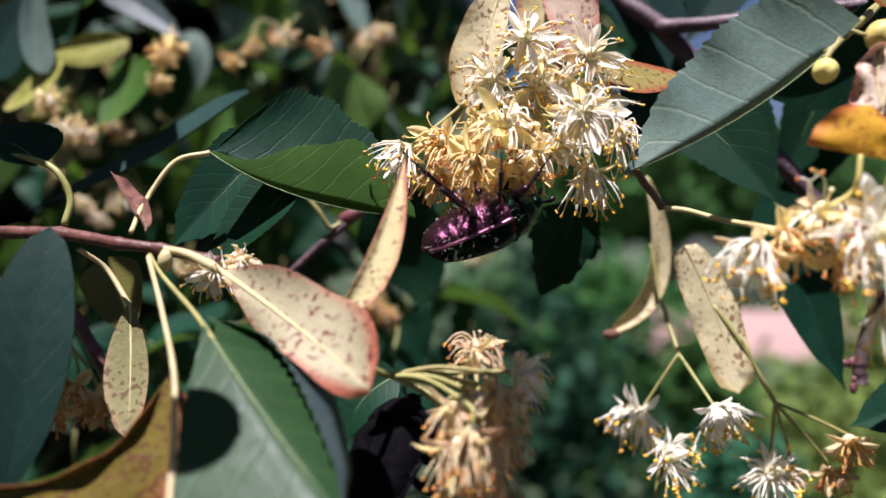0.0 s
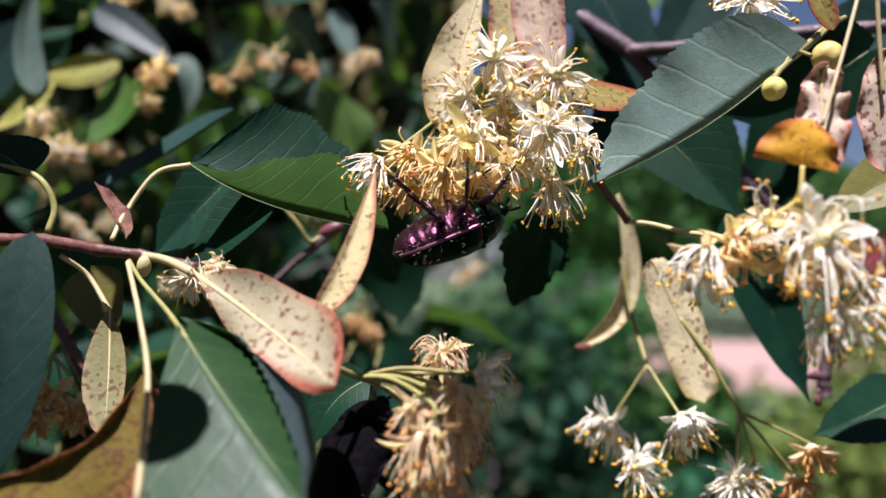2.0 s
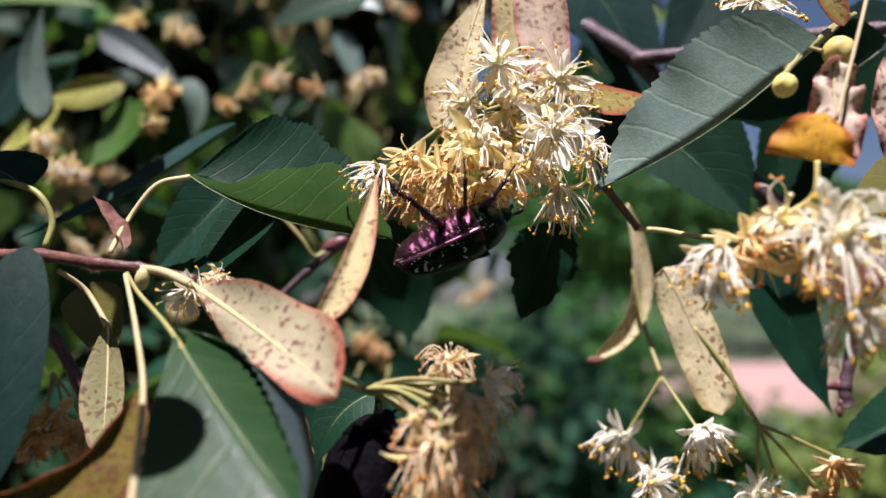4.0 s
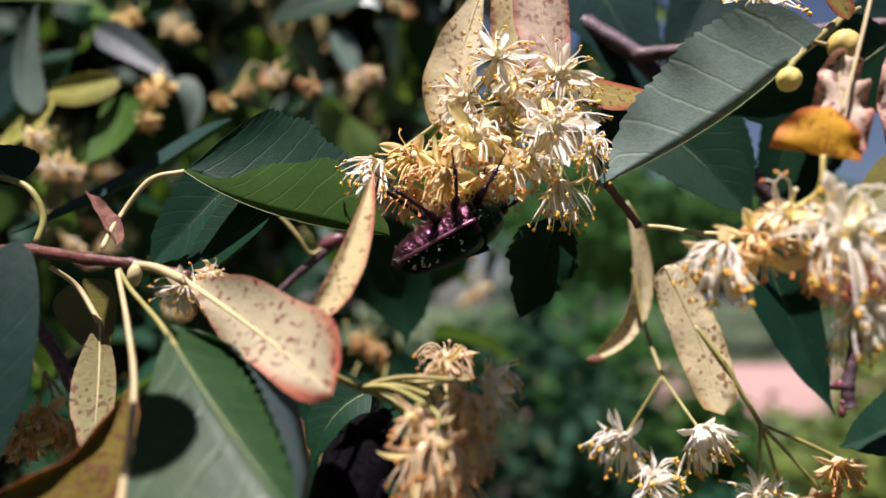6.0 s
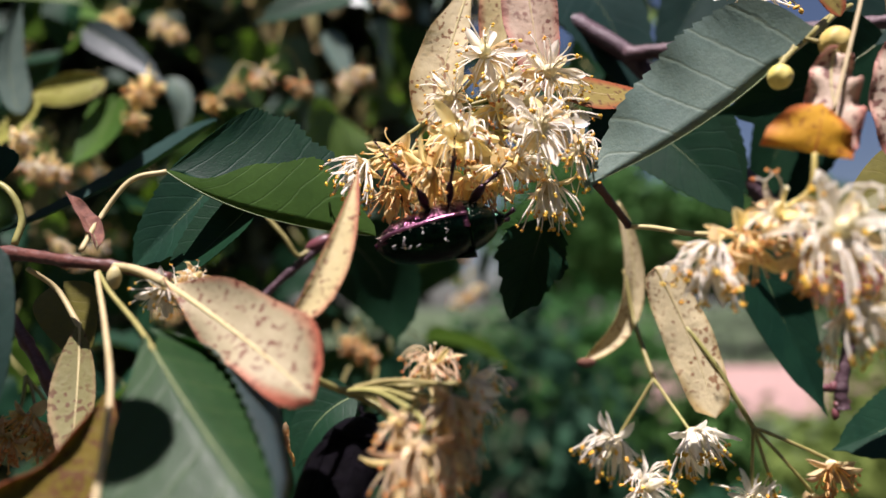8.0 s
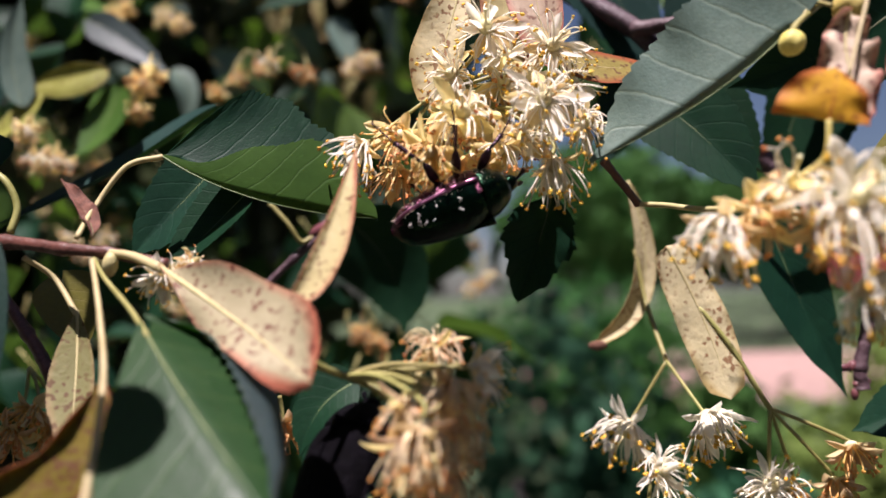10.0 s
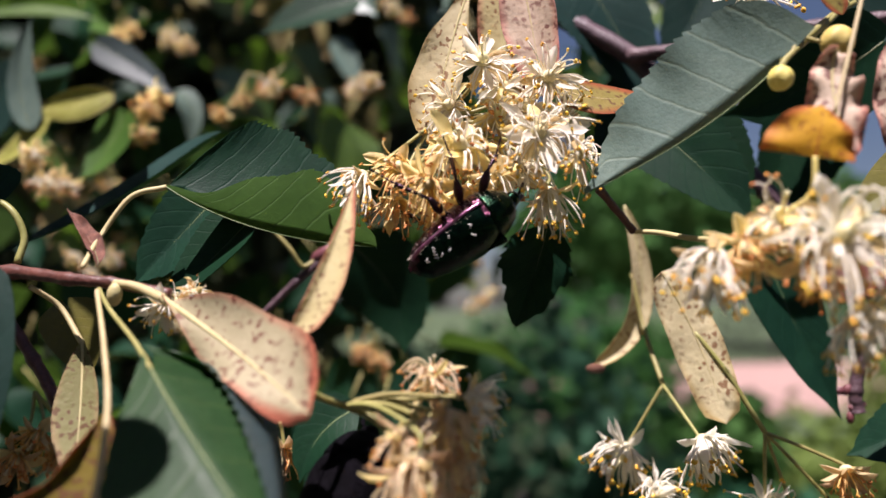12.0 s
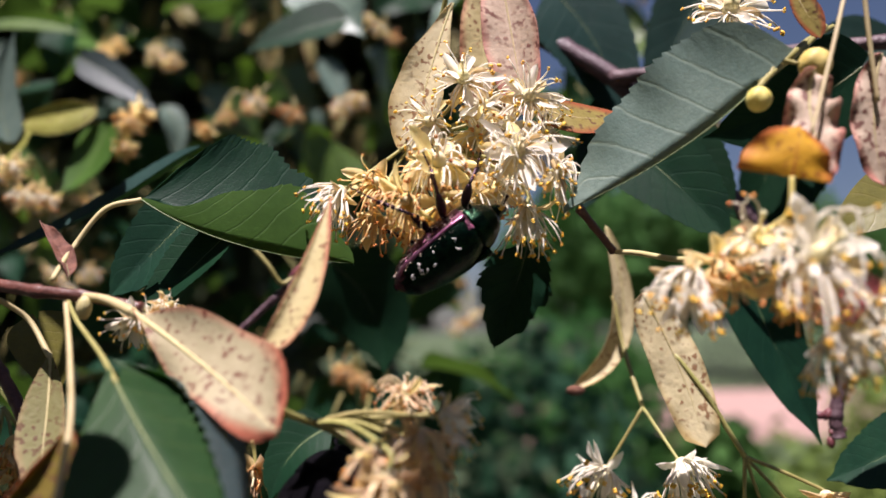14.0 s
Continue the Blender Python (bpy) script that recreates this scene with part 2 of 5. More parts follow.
def mesh_of(name, verts, faces, mat, uvs=None, smooth=True):
    me = bpy.data.meshes.new(name)
    me.from_pydata([tuple(v) for v in verts], [], faces)
    me.materials.append(mat)
    if smooth:
        me.polygons.foreach_set("use_smooth", [True] * len(me.polygons))
    if uvs is not None:
        layer = me.uv_layers.new(name="UVMap")
        flat = np.array(uvs, dtype=np.float32)[[lo.vertex_index for lo in me.loops]]
        layer.data.foreach_set("uv", flat.ravel())
    me.update()
    return me


def part(name, me, parent, label="", m=None):
    """One mesh object under a thing or a part."""
    ob = new(name, me)
    ob.parent = parent
    if m is not None:
        ob.matrix_basis = m
    if label:
        tagged(ob, label)
    return ob


def thing(name, label, category, place=None, group="", kind=""):
    ob = new(name)
    ob.empty_display_size = 0.005
    if place is not None:
        ob.location = place
    return tagged(ob, label, category, group, kind)


def spline(points, n):
    """A smooth curve through a few points."""
    pts = [Vector(p) for p in points]
    if len(pts) == 2:
        return [pts[0].lerp(pts[1], k / n) for k in range(n + 1)]
    pts = [pts[0] * 2 - pts[1]] + pts + [pts[-1] * 2 - pts[-2]]
    out, spans = [], len(pts) - 3
    for k in range(n + 1):
        s = min(k / n * spans, spans - 1e-6)
        i, t = int(s), s - int(s)
        a, b, c, d = pts[i:i + 4]
        out.append(0.5 * (2 * b + (c - a) * t + (2 * a - 5 * b + 4 * c - d) * t * t + (3 * b - a - 3 * c + d) * t ** 3))
    return out


def tube(points, radius, sides=6, rough=0.0, verts=None, faces=None, closed=True):
    """A round stem along points; radius is a function of 0..1 along it."""
    verts, faces = ([], []) if verts is None else (verts, faces)
    start, n = len(verts), len(points)
    up = Vector((0.31, 0.52, 0.79))
    for i, p in enumerate(points):
        along = (points[min(i + 1, n - 1)] - points[max(i - 1, 0)]).normalized()
        a = along.cross(up)
        a = a.normalized() if a.length > 1e-6 else along.orthogonal().normalized()
        b = along.cross(a).normalized()
        r = radius(i / (n - 1))
        for k in range(sides):
            w = 2 * math.pi * k / sides
            q = 1.0 + (rough * noise.noise(p * 900 + Vector((k, 0, 0))) if rough else 0.0)
            verts.append(p + (a * math.cos(w) + b * math.sin(w)) * r * q)
    for i in range(n - 1):
        for k in range(sides):
            k2 = (k + 1) % sides
            faces.append((start + i * sides + k, start + i * sides + k2, start + (i + 1) * sides + k2, start + (i + 1) * sides + k))
    if closed:
        faces.append(tuple(start + k for k in range(sides))[::-1])
        faces.append(tuple(start + (n - 1) * sides + k for k in range(sides)))
    return verts, faces


def stem(name, points, r0, r1, mat, parent, label="", sides=7, n=24, rough=0.0, origin=None, knots=0):
    """A tapered stem as a part; points and radii in centimetres."""
    o = origin if origin is not None else Vector((0, 0, 0))
    pts = [p - o for p in spline([W(q) for q in points], n)]
    swell = lambda t: 1.0 + (0.22 * max(0.0, math.cos(t * knots * 2 * math.pi)) ** 8 if knots else 0.0)
    verts, faces = tube(pts, lambda t: (r0 + (r1 - r0) * t) * CM * swell(t), sides, rough)
    return part(name, mesh_of(name, verts, faces, mat), parent, label)


def ball(centre, rx, ry, rz, rings=7, segs=10, verts=None, faces=None, axes=None, ribs=0, rib=0.0):
    """An ellipsoid, ribbed along its length if asked; added to verts and faces."""
    verts, faces = ([], []) if verts is None else (verts, faces)
    start = len(verts)
    axes = axes or Matrix.Identity(3)
    for i in range(rings + 1):
        a = math.pi * i / rings
        for k in range(segs):
            w = 2 * math.pi * k / segs
            q = 1.0 + rib * math.cos(ribs * w)
            verts.append(Vector(centre) + axes @ Vector((rx * math.sin(a) * math.cos(w) * q, ry * math.sin(a) * math.sin(w) * q, rz * math.cos(a))))
    for i in range(rings):
        for k in range(segs):
            k2 = (k + 1) % segs
            faces.append((start + i * segs + k, start + (i + 1) * segs + k, start + (i + 1) * segs + k2, start + i * segs + k2))
    return verts, faces


def ovate(u):
    tip = max(0.0, (u - 0.78) / 0.22)
    return (1 - math.exp(-(u + 0.006) / 0.055)) * (max(1 - u * u, 0.0) ** 0.85) * 1.07 * (1.0 - 0.7 * tip * tip * (3 - 2 * tip))


def club(u):
    return max(0.0, math.sin(math.pi * min(max(u, 0.0), 1.0) ** 1.45)) ** 0.6


def band(u):
    return max(0.0, math.sin(math.pi * min(max(u, 0.0), 1.0))) ** 0.25


def pointed(u):
    return float(np.interp(u, (0, 0.012, 0.035, 0.07, 0.13, 0.22, 0.32, 0.44, 0.58, 0.70, 0.80, 0.90, 1.0), (0.0, 0.30, 0.55, 0.75, 0.92, 1.0, 0.99, 0.93, 0.75, 0.50, 0.25, 0.10, 0)))


def dome(u):
    return max(0.0, 1.0 - min(u, 1.0) ** 3) ** 0.55


def hump(u):
    return float(np.interp(u, (0, 0.03, 0.08, 0.16, 0.27, 0.42, 0.58, 0.74, 0.88, 0.95, 1.0), (0.0, 0.42, 0.72, 0.92, 1.0, 1.0, 0.95, 0.82, 0.58, 0.32, 0)))


def wedge(u):
    return float(np.interp(u, (0, 0.04, 0.12, 0.30, 0.55, 0.80, 0.93, 1.0), (0.0, 0.10, 0.24, 0.52, 0.84, 1.0, 0.8, 0)))


def shield(u):
    return math.sqrt(max(0.0, 1.0 - min(u, 1.0) ** 2))


def blunt(u):
    return float(np.interp(u, (0, 0.01, 0.03, 0.07, 0.13, 0.22, 0.36, 0.50, 0.64, 0.77, 0.86, 0.93, 1.0), (0.0, 0.40, 0.64, 0.82, 0.93, 1.0, 1.0, 0.93, 0.81, 0.64, 0.43, 0.18, 0)))


def sickle(u):
    return float(np.interp(u, (0, 0.02, 0.10, 0.25, 0.45, 0.65, 0.82, 0.93, 1.0), (0.0, 0.45, 0.80, 0.98, 1.0, 0.80, 0.48, 0.20, 0)))


def cup(u):
    return max(0.0, math.sin(math.pi * min(max(u, 0.0), 1.0) ** 1.1)) ** 0.65


def rolled(u):
    return max(0.0, math.sin(math.pi * min(max(u, 0.0), 1.0) ** 1.7)) ** 0.8


def spoon(u):
    return max(0.0, math.sin(math.pi * min(max(u, 0.0), 1.0) ** 1.35)) ** 0.6


def tongue(u):
    return max(0.0, math.sin(math.pi * min(max(u, 0.0), 1.0))) ** 0.5


def lance(u):
    return max(0.0, math.sin(math.pi * min(max(u, 0.0), 1.0) ** 0.8)) ** 0.8


def blade_data(base, mid, tip, normal, wide_l, wide_r, fold_l, fold_r, shape=ovate, teeth=0, depth=0.07, curl_l=0.0, curl_r=0.0,
               wave=0.0, waves=3.0, across=6, steps=20, phase=0.0, twist=0.0, heart=0.0, shape_r=None, crease_l=(2.0, 0.0), lobe=0.10):
    """A leaf blade: its midrib runs from base through mid to tip, the two halves leave it at their fold angles and curl on outwards.
    Metres and degrees. Returns verts, faces, uvs and the midrib."""
    base, mid, tip, normal = Vector(base), Vector(mid), Vector(tip), Vector(normal)
    ctrl = 2 * mid - (base + tip) / 2
    n = max(steps, teeth * 4)
    verts, uvs, ribs = [], [], []
    cols = 2 * across + 1
    for i in range(n + 1):
        u = (i / n) ** 1.3
        p = base * (1 - u) ** 2 + ctrl * 2 * u * (1 - u) + tip * u * u
        t = ((ctrl - base) * (1 - u) + (tip - ctrl) * u).normalized()
        nn = (Matrix.Rotation(radians(twist) * u, 3, t) @ normal)
        nn = (nn - t * nn.dot(t)).normalized()
        s = t.cross(nn)
        ribs.append(p)
        saw = ((i / n * teeth) % 1.0) if teeth else 0.0
        lead = (tip - base).length / n * 0.9 * (i / n) ** 0.3
        halves = []
        for sign, wide, fold, curl, outline in ((-1, wide_l, fold_l, curl_l, shape), (1, wide_r, fold_r, curl_r, shape_r or shape)):
            q, row = p.copy(), []
            for k in range(1, across + 1):
                v = k / across
                a = radians(fold + curl * v + (crease_l[1] if sign < 0 and v > crease_l[0] else 0.0))
                step = (s * sign * math.cos(a) + nn * math.sin(a)) * (wide * outline(u) / across)
                saw_here = saw * min(1.0, u / 0.15)
                edge = 1.0 + (depth * across * saw_here if k == across else 0.0)
                q = q + step * edge + t * (lead * saw_here if k == across else 0.0)
                row.append(q - t * (heart * wide * v * math.exp(-u / lobe)) + nn * (wave * v * v * math.sin(2 * math.pi * waves * u + phase + sign)))
            halves.append(row)
        for k in range(across, 0, -1):
            verts.append(halves[0][k - 1])
            uvs.append((u, 0.5 - 0.5 * k / across))
        verts.append(p)
        uvs.append((u, 0.5))
        for k in range(1, across + 1):
            verts.append(halves[1][k - 1])
            uvs.append((u, 0.5 + 0.5 * k / across))
    faces = [(i * cols + k, i * cols + k + 1, (i + 1) * cols + k + 1, (i + 1) * cols + k) for i in range(n) for k in range(cols - 1)]
    return verts, faces, uvs, ribs


def leaf(label, base, mid, tip, normal, wide_l, wide_r, fold_l=15, fold_r=15, mat=None, shape=ovate, teeth=16, depth=0.06, curl_l=0, curl_r=0,
         wave=0.0, waves=3.0, petiole=None, petiole_r=0.05, petiole_mat=None, name="leaf", category="leaf", group="", rib=0.016, rib_mat=None, phase=0.0, twist=0.0, thick=0.012, under=None, heart=0.28, shape_r=None, crease_l=(2.0, 0.0), lobe=0.10):
    """A leaf or bract on its stalk, placed in centimetres."""
    o = W(base)
    ob = thing(name, label, category, o, group)
    verts, faces, uvs, ribs = blade_data(Vector(), W(mid) - o, W(tip) - o, normal, wide_l * CM, wide_r * CM, fold_l, fold_r, shape, teeth, depth, curl_l, curl_r,
                                         wave * CM, waves, phase=phase, twist=twist, heart=heart if shape in (ovate, pointed, blunt, dome) else 0.0, shape_r=shape_r, crease_l=crease_l, lobe=lobe)
    blade = part("blade", mesh_of("blade", verts, faces, mat or LEAF, uvs), ob)
    cols = 13
    rows = len(verts) // cols
    for e in blade.data.edges:
        a, b = e.vertices
        if (a % cols == b % cols and a % cols in (0, cols - 1)) or (a // cols == b // cols and a // cols in (0, rows - 1)):
            e.use_edge_sharp = True
    shell = blade.modifiers.new("thickness", "SOLIDIFY")
    shell.thickness, shell.offset = thick * CM, 0.0
    if under or shape in (ovate, pointed, blunt):
        blade.data.materials.append(under or LEAF_DULL)
        shell.material_offset = 1
    if rib:
        v, f = tube(ribs, lambda t: rib * CM * (1.0 - 0.85 * t), 6)
        part("midrib", mesh_of("midrib", v, f, rib_mat or (STALK_PALE if name == "bract" else RIB)), blade)
    if petiole:
        stem("petiole", petiole, petiole_r, petiole_r * 0.85, petiole_mat or STALK, ob, origin=o)
    return ob


# ---- flowers ----
def petal_mesh(name, length, width, bend, curl, mat, spin=0.0, outline=spoon):
    """A petal that leaves the centre along +x and bends up towards +z; centimetres."""
    b = bend * length
    v, f, uv, _ = blade_data((0.05 * CM, 0, 0), (0.5 * length * CM, 0, 0.35 * b * CM), (length * (1 - 0.25 * abs(bend)) * CM, 0, b * CM), (0, 0, 1), width * CM, width * CM,
                             10, 10, outline, 0, 0, curl, curl, 0.012 * CM, 2.0, across=4, steps=11, twist=spin)
    return mesh_of(name, v, f, mat, uv)


def stamen_shape(rng, w, length, spread, lift, down, hang, fv, ff, av, af):
    """One filament that leaves the flower at the angle w and sinks towards down, and its two-lobed anther; centimetres."""
    ln = length * (0.70 + 0.42 * rng.random())
    out = Vector((math.cos(w), math.sin(w), 0))
    d = (out * spread * rng.uniform(0.5, 1.15) + Vector((0, 0, lift * rng.uniform(0.5, 1.2)))).normalized()
    sway = Vector((rng.uniform(-1, 1), rng.uniform(-1, 1), rng.uniform(-1, 1)))
    end_sway = Vector((rng.uniform(-1, 1), rng.uniform(-1, 1), rng.uniform(-1, 1)))
    pull = hang * rng.uniform(0.55, 1.25)
    p = out * 0.06
    pts = [p * CM]
    for k in range(8):
        u = (k + 0.5) / 8
        way = d.lerp(down, min(0.97, pull * u ** 0.8)) + sway * 0.25 * math.sin(math.pi * u) + end_sway * 0.55 * u ** 3
        p = p + way.normalized() * ln / 8
        pts.append(p * CM)
    tube(pts, lambda t: (0.0165 - 0.006 * t) * CM, 5, verts=fv, faces=ff)
    turn = Euler((rng.random() * 6, rng.random() * 6, rng.random() * 6)).to_matrix()
    big = rng.uniform(0.65, 1.1)
    for side in (-1, 1):
        ball(pts[-1] + turn @ Vector((0.020 * side * big * CM, 0, 0)), 0.020 * big * CM, 0.022 * big * CM, 0.036 * big * CM, 4, 6, av, af, turn)


def two_tone(name, fv, ff, av, af, mats):
    me = mesh_of(name, fv + av, ff + [tuple(k + len(fv) for k in f) for f in af], mats[0])
    me.materials.append(mats[1])
    me.polygons.foreach_set("material_index", [0] * len(ff) + [1] * len(af))
    return me


def tuft_mesh(seed, length, spread, lift, mats):
    """All stamens of a flower far back, joined."""
    rng = random.Random(seed)
    fv, ff, av, af = [], [], [], []
    for k in range(26):
        stamen_shape(rng, 2 * math.pi * (k + rng.random()) / 26, length, spread, lift, Vector((0, 0, 1)), 0.2, fv, ff, av, af)
    return two_tone("stamen_tuft", fv, ff, av, af, mats)


def flower_kind(seed, petal, sepal, stamen_mats, length=0.72, bend=0.2, stamens=30, spread=1.0, lift=0.55, curl=12, width=0.15, reach=0.84, open_up=0.25, hang=0.6, sag=0.3, extra=2):
    """The meshes and habits of one kind of flower: how far its petals open, and how far stamens hang and petals sag."""
    kind = {"petals": [petal_mesh("petal", length * q, width * w, bend + b, curl + c, petal, t) for q, w, b, c, t in
                       ((1.0, 1.0, 0.0, 0, 0), (0.92, 1.15, 0.2, 25, 20), (1.05, 0.9, -0.35, 10, -25), (0.88, 1.05, -0.6, 35, 30), (0.95, 1.0, 0.4, 20, -40), (0.9, 0.8, -0.8, 60, 20))],
            "sepals": [petal_mesh("sepal", length * 0.74 * q, width * 1.1, b, 45, sepal, 0.0, cup) for q, b in ((1.0, -0.05), (0.9, 0.2), (1.05, -0.3))],
            "mats": stamen_mats, "count": stamens, "length": length * reach, "spread": spread, "lift": lift, "open": open_up, "hang": hang, "sag": sag, "extra": extra,
            "tuft": tuft_mesh(seed * 7, length * reach, spread, lift, stamen_mats)}
    v, f = ball((0, 0, 0.05 * CM), 0.12 * CM, 0.12 * CM, 0.10 * CM, 6, 10)
    kind["heart"] = mesh_of("heart", v, f, OVARY)
    v, f = ball((0, 0, 0.13 * CM), 0.095 * CM, 0.095 * CM, 0.09 * CM, 6, 10)
    tube([Vector((0, 0, z * CM)) for z in (0.2, 0.33, 0.43, 0.47)], lambda t: (0.02 if t < 0.9 else 0.035) * CM, 6, verts=v, faces=f)
    kind["pistil"] = mesh_of("pistil", v, f, OVARY)
    return kind


FRESH = flower_kind(1, PETAL_WHITE, SEPAL, (STAMEN, ANTHER), 0.66, 0.15, 24, 1.0, 0.5, reach=0.95, open_up=0.22, hang=0.55, sag=0.12, width=0.105)
STAR = flower_kind(7, PETAL_WHITE, SEPAL, (STAMEN, ANTHER), 0.78, 0.1, 36, 0.9, 0.5, reach=1.05, open_up=0.2, hang=1.0, sag=0.2, width=0.115, extra=1)
CREAM = flower_kind(2, PETAL, SEPAL, (STAMEN, ANTHER_RUST), 0.66, 0.3, 26, 0.8, 0.7, reach=0.95, open_up=0.35, hang=0.95, sag=0.35, width=0.14)
NODDING = flower_kind(3, PETAL_WHITE, SEPAL, (STAMEN, ANTHER), 0.70, 0.2, 36, 0.8, 0.9, width=0.085, reach=1.05, open_up=0.7, hang=0.8, sag=0.55)
HONEY = flower_kind(9, PETAL, PETAL, (STAMEN_HONEY, ANTHER_RUST), 0.66, 0.2, 28, 0.7, 0.8, curl=30, width=0.13, reach=0.92, open_up=0.5, hang=0.75, sag=0.5)
FADED = flower_kind(4, PETAL_TAN, SEPAL, (STAMEN_TAN, ANTHER_RUST), 0.62, 0.3, 28, 0.7, 0.9, curl=35, open_up=0.5, hang=0.6, sag=0.3)
DROOPING = flower_kind(6, PETAL, PETAL_TAN, (STAMEN_STRAW, ANTHER_RUST), 0.80, 0.2, 34, 0.6, 0.8, curl=25, width=0.10, reach=1.0, open_up=0.6, hang=0.95, sag=0.7)
SPIDER = flower_kind(5, PETAL_WHITE, PETAL_WHITE, (STAMEN, ANTHER), 0.58, 0.55, 38, 1.0, 0.7, width=0.07, reach=1.0, open_up=0.18, hang=0.75, sag=0.15, extra=5)


def facing(place, direction, roll=0.0, size=1.0):
    """A pose in the world whose +z points along the direction."""
    turn = Vector(direction).to_track_quat("Z", "Y").to_matrix().to_4x4()
    return Matrix.Translation(place) @ turn @ pose(0, 0, 0, 0, 0, roll) @ Matrix.Scale(size, 4)


def flower(parent, place, direction, kind, seed, size=1.0, name="flower", far=False):
    """One open flower as a part of its cluster, in the cluster's space (centimetres)."""
    rng = random.Random(seed)
    m = facing(Vector(place) * CM, direction, rng.random() * 72, size)
    down = m.to_3x3().normalized().inverted() @ Vector((0, 0, -1))
    heart = part(name, kind["heart"], parent, m=m)

    def petal(which, w, rise, sag, scale):
        out = (Vector((math.cos(w), math.sin(w), rise)).normalized()).lerp(down, sag).normalized()
        side = Vector((0, 0, 1)).cross(out)
        side = (side if side.length > 0.1 else Vector((-math.sin(w), math.cos(w), 0))).normalized()
        turn = Matrix((out, side, out.cross(side))).transposed().to_4x4()
        part(which, rng.choice(kind[which + "s"]), heart, m=turn @ pose(0, 0, 0, rng.uniform(-25, 25), 0, 0) @ Matrix.Scale(scale, 4))

    for k in range(5 + (0 if far else kind["extra"])):
        petal("petal", (1.2566 if k < 5 else 1.76) * k + rng.uniform(-0.22, 0.22), kind["open"] * rng.uniform(0.5, 1.5) + (0 if k < 5 else 0.5), kind["sag"] * rng.uniform(0.3, 1.2), rng.uniform(0.85, 1.08) * (1.0 if k < 5 else 0.8))
    for k in range(0 if far else 5):
        petal("sepal", 1.2566 * k + 0.628 + rng.uniform(-0.15, 0.15), kind["open"] * 0.5 - 0.15, kind["sag"] * 0.4, 1.0)
    if far:
        part("stamen_tuft", kind["tuft"], heart, m=pose(0, 0, 0, 0, 0, rng.random() * 360))
    else:
        for k in range(kind["count"]):
            fv, ff, av, af = [], [], [], []
            stamen_shape(rng, 2 * math.pi * (k + 0.8 * rng.random()) / kind["count"], kind["length"], kind["spread"], kind["lift"], down, kind["hang"], fv, ff, av, af)
            part("stamen", two_tone("stamen", fv, ff, av, af, kind["mats"]), heart)
    part("pistil", kind["pistil"], heart)
    return heart


def cluster(label, node, flowers, group="", bend=0.5, stalk_r=0.035, stalk_mat=None, peduncle=None, name="flower_cluster", far=False):
    """Flowers on their stalks, which all leave one node. flowers: rows of place, direction, kind, size."""
    o = W(node)
    ob = thing(name, label, "flower cluster", o, group)
    for k, (place, direction, kind, size) in enumerate(flowers):
        p, d = Vector(place) - Vector(node), Vector(direction).normalized()
        flower(ob, p, d, kind, k * 13 + len(flowers), size, far=far)
        q = p - d * 0.06
        pts = [v * CM for v in spline([Vector(), q * 0.5 - d * bend * 0.5 * q.length * 0.6, q - d * 0.25 * q.length * bend, q], 14)]
        v, f = tube(pts, lambda t: stalk_r * CM * (1.0 - 0.2 * t + (0.5 * (t - 0.9) / 0.1 if t > 0.9 else 0)), 6)
        part("pedicel", mesh_of("pedicel", v, f, stalk_mat or STALK), ob)
    if peduncle:
        stem("peduncle", peduncle, stalk_r * 1.3, stalk_r * 1.3, stalk_mat or STALK, ob, origin=o)
    return ob


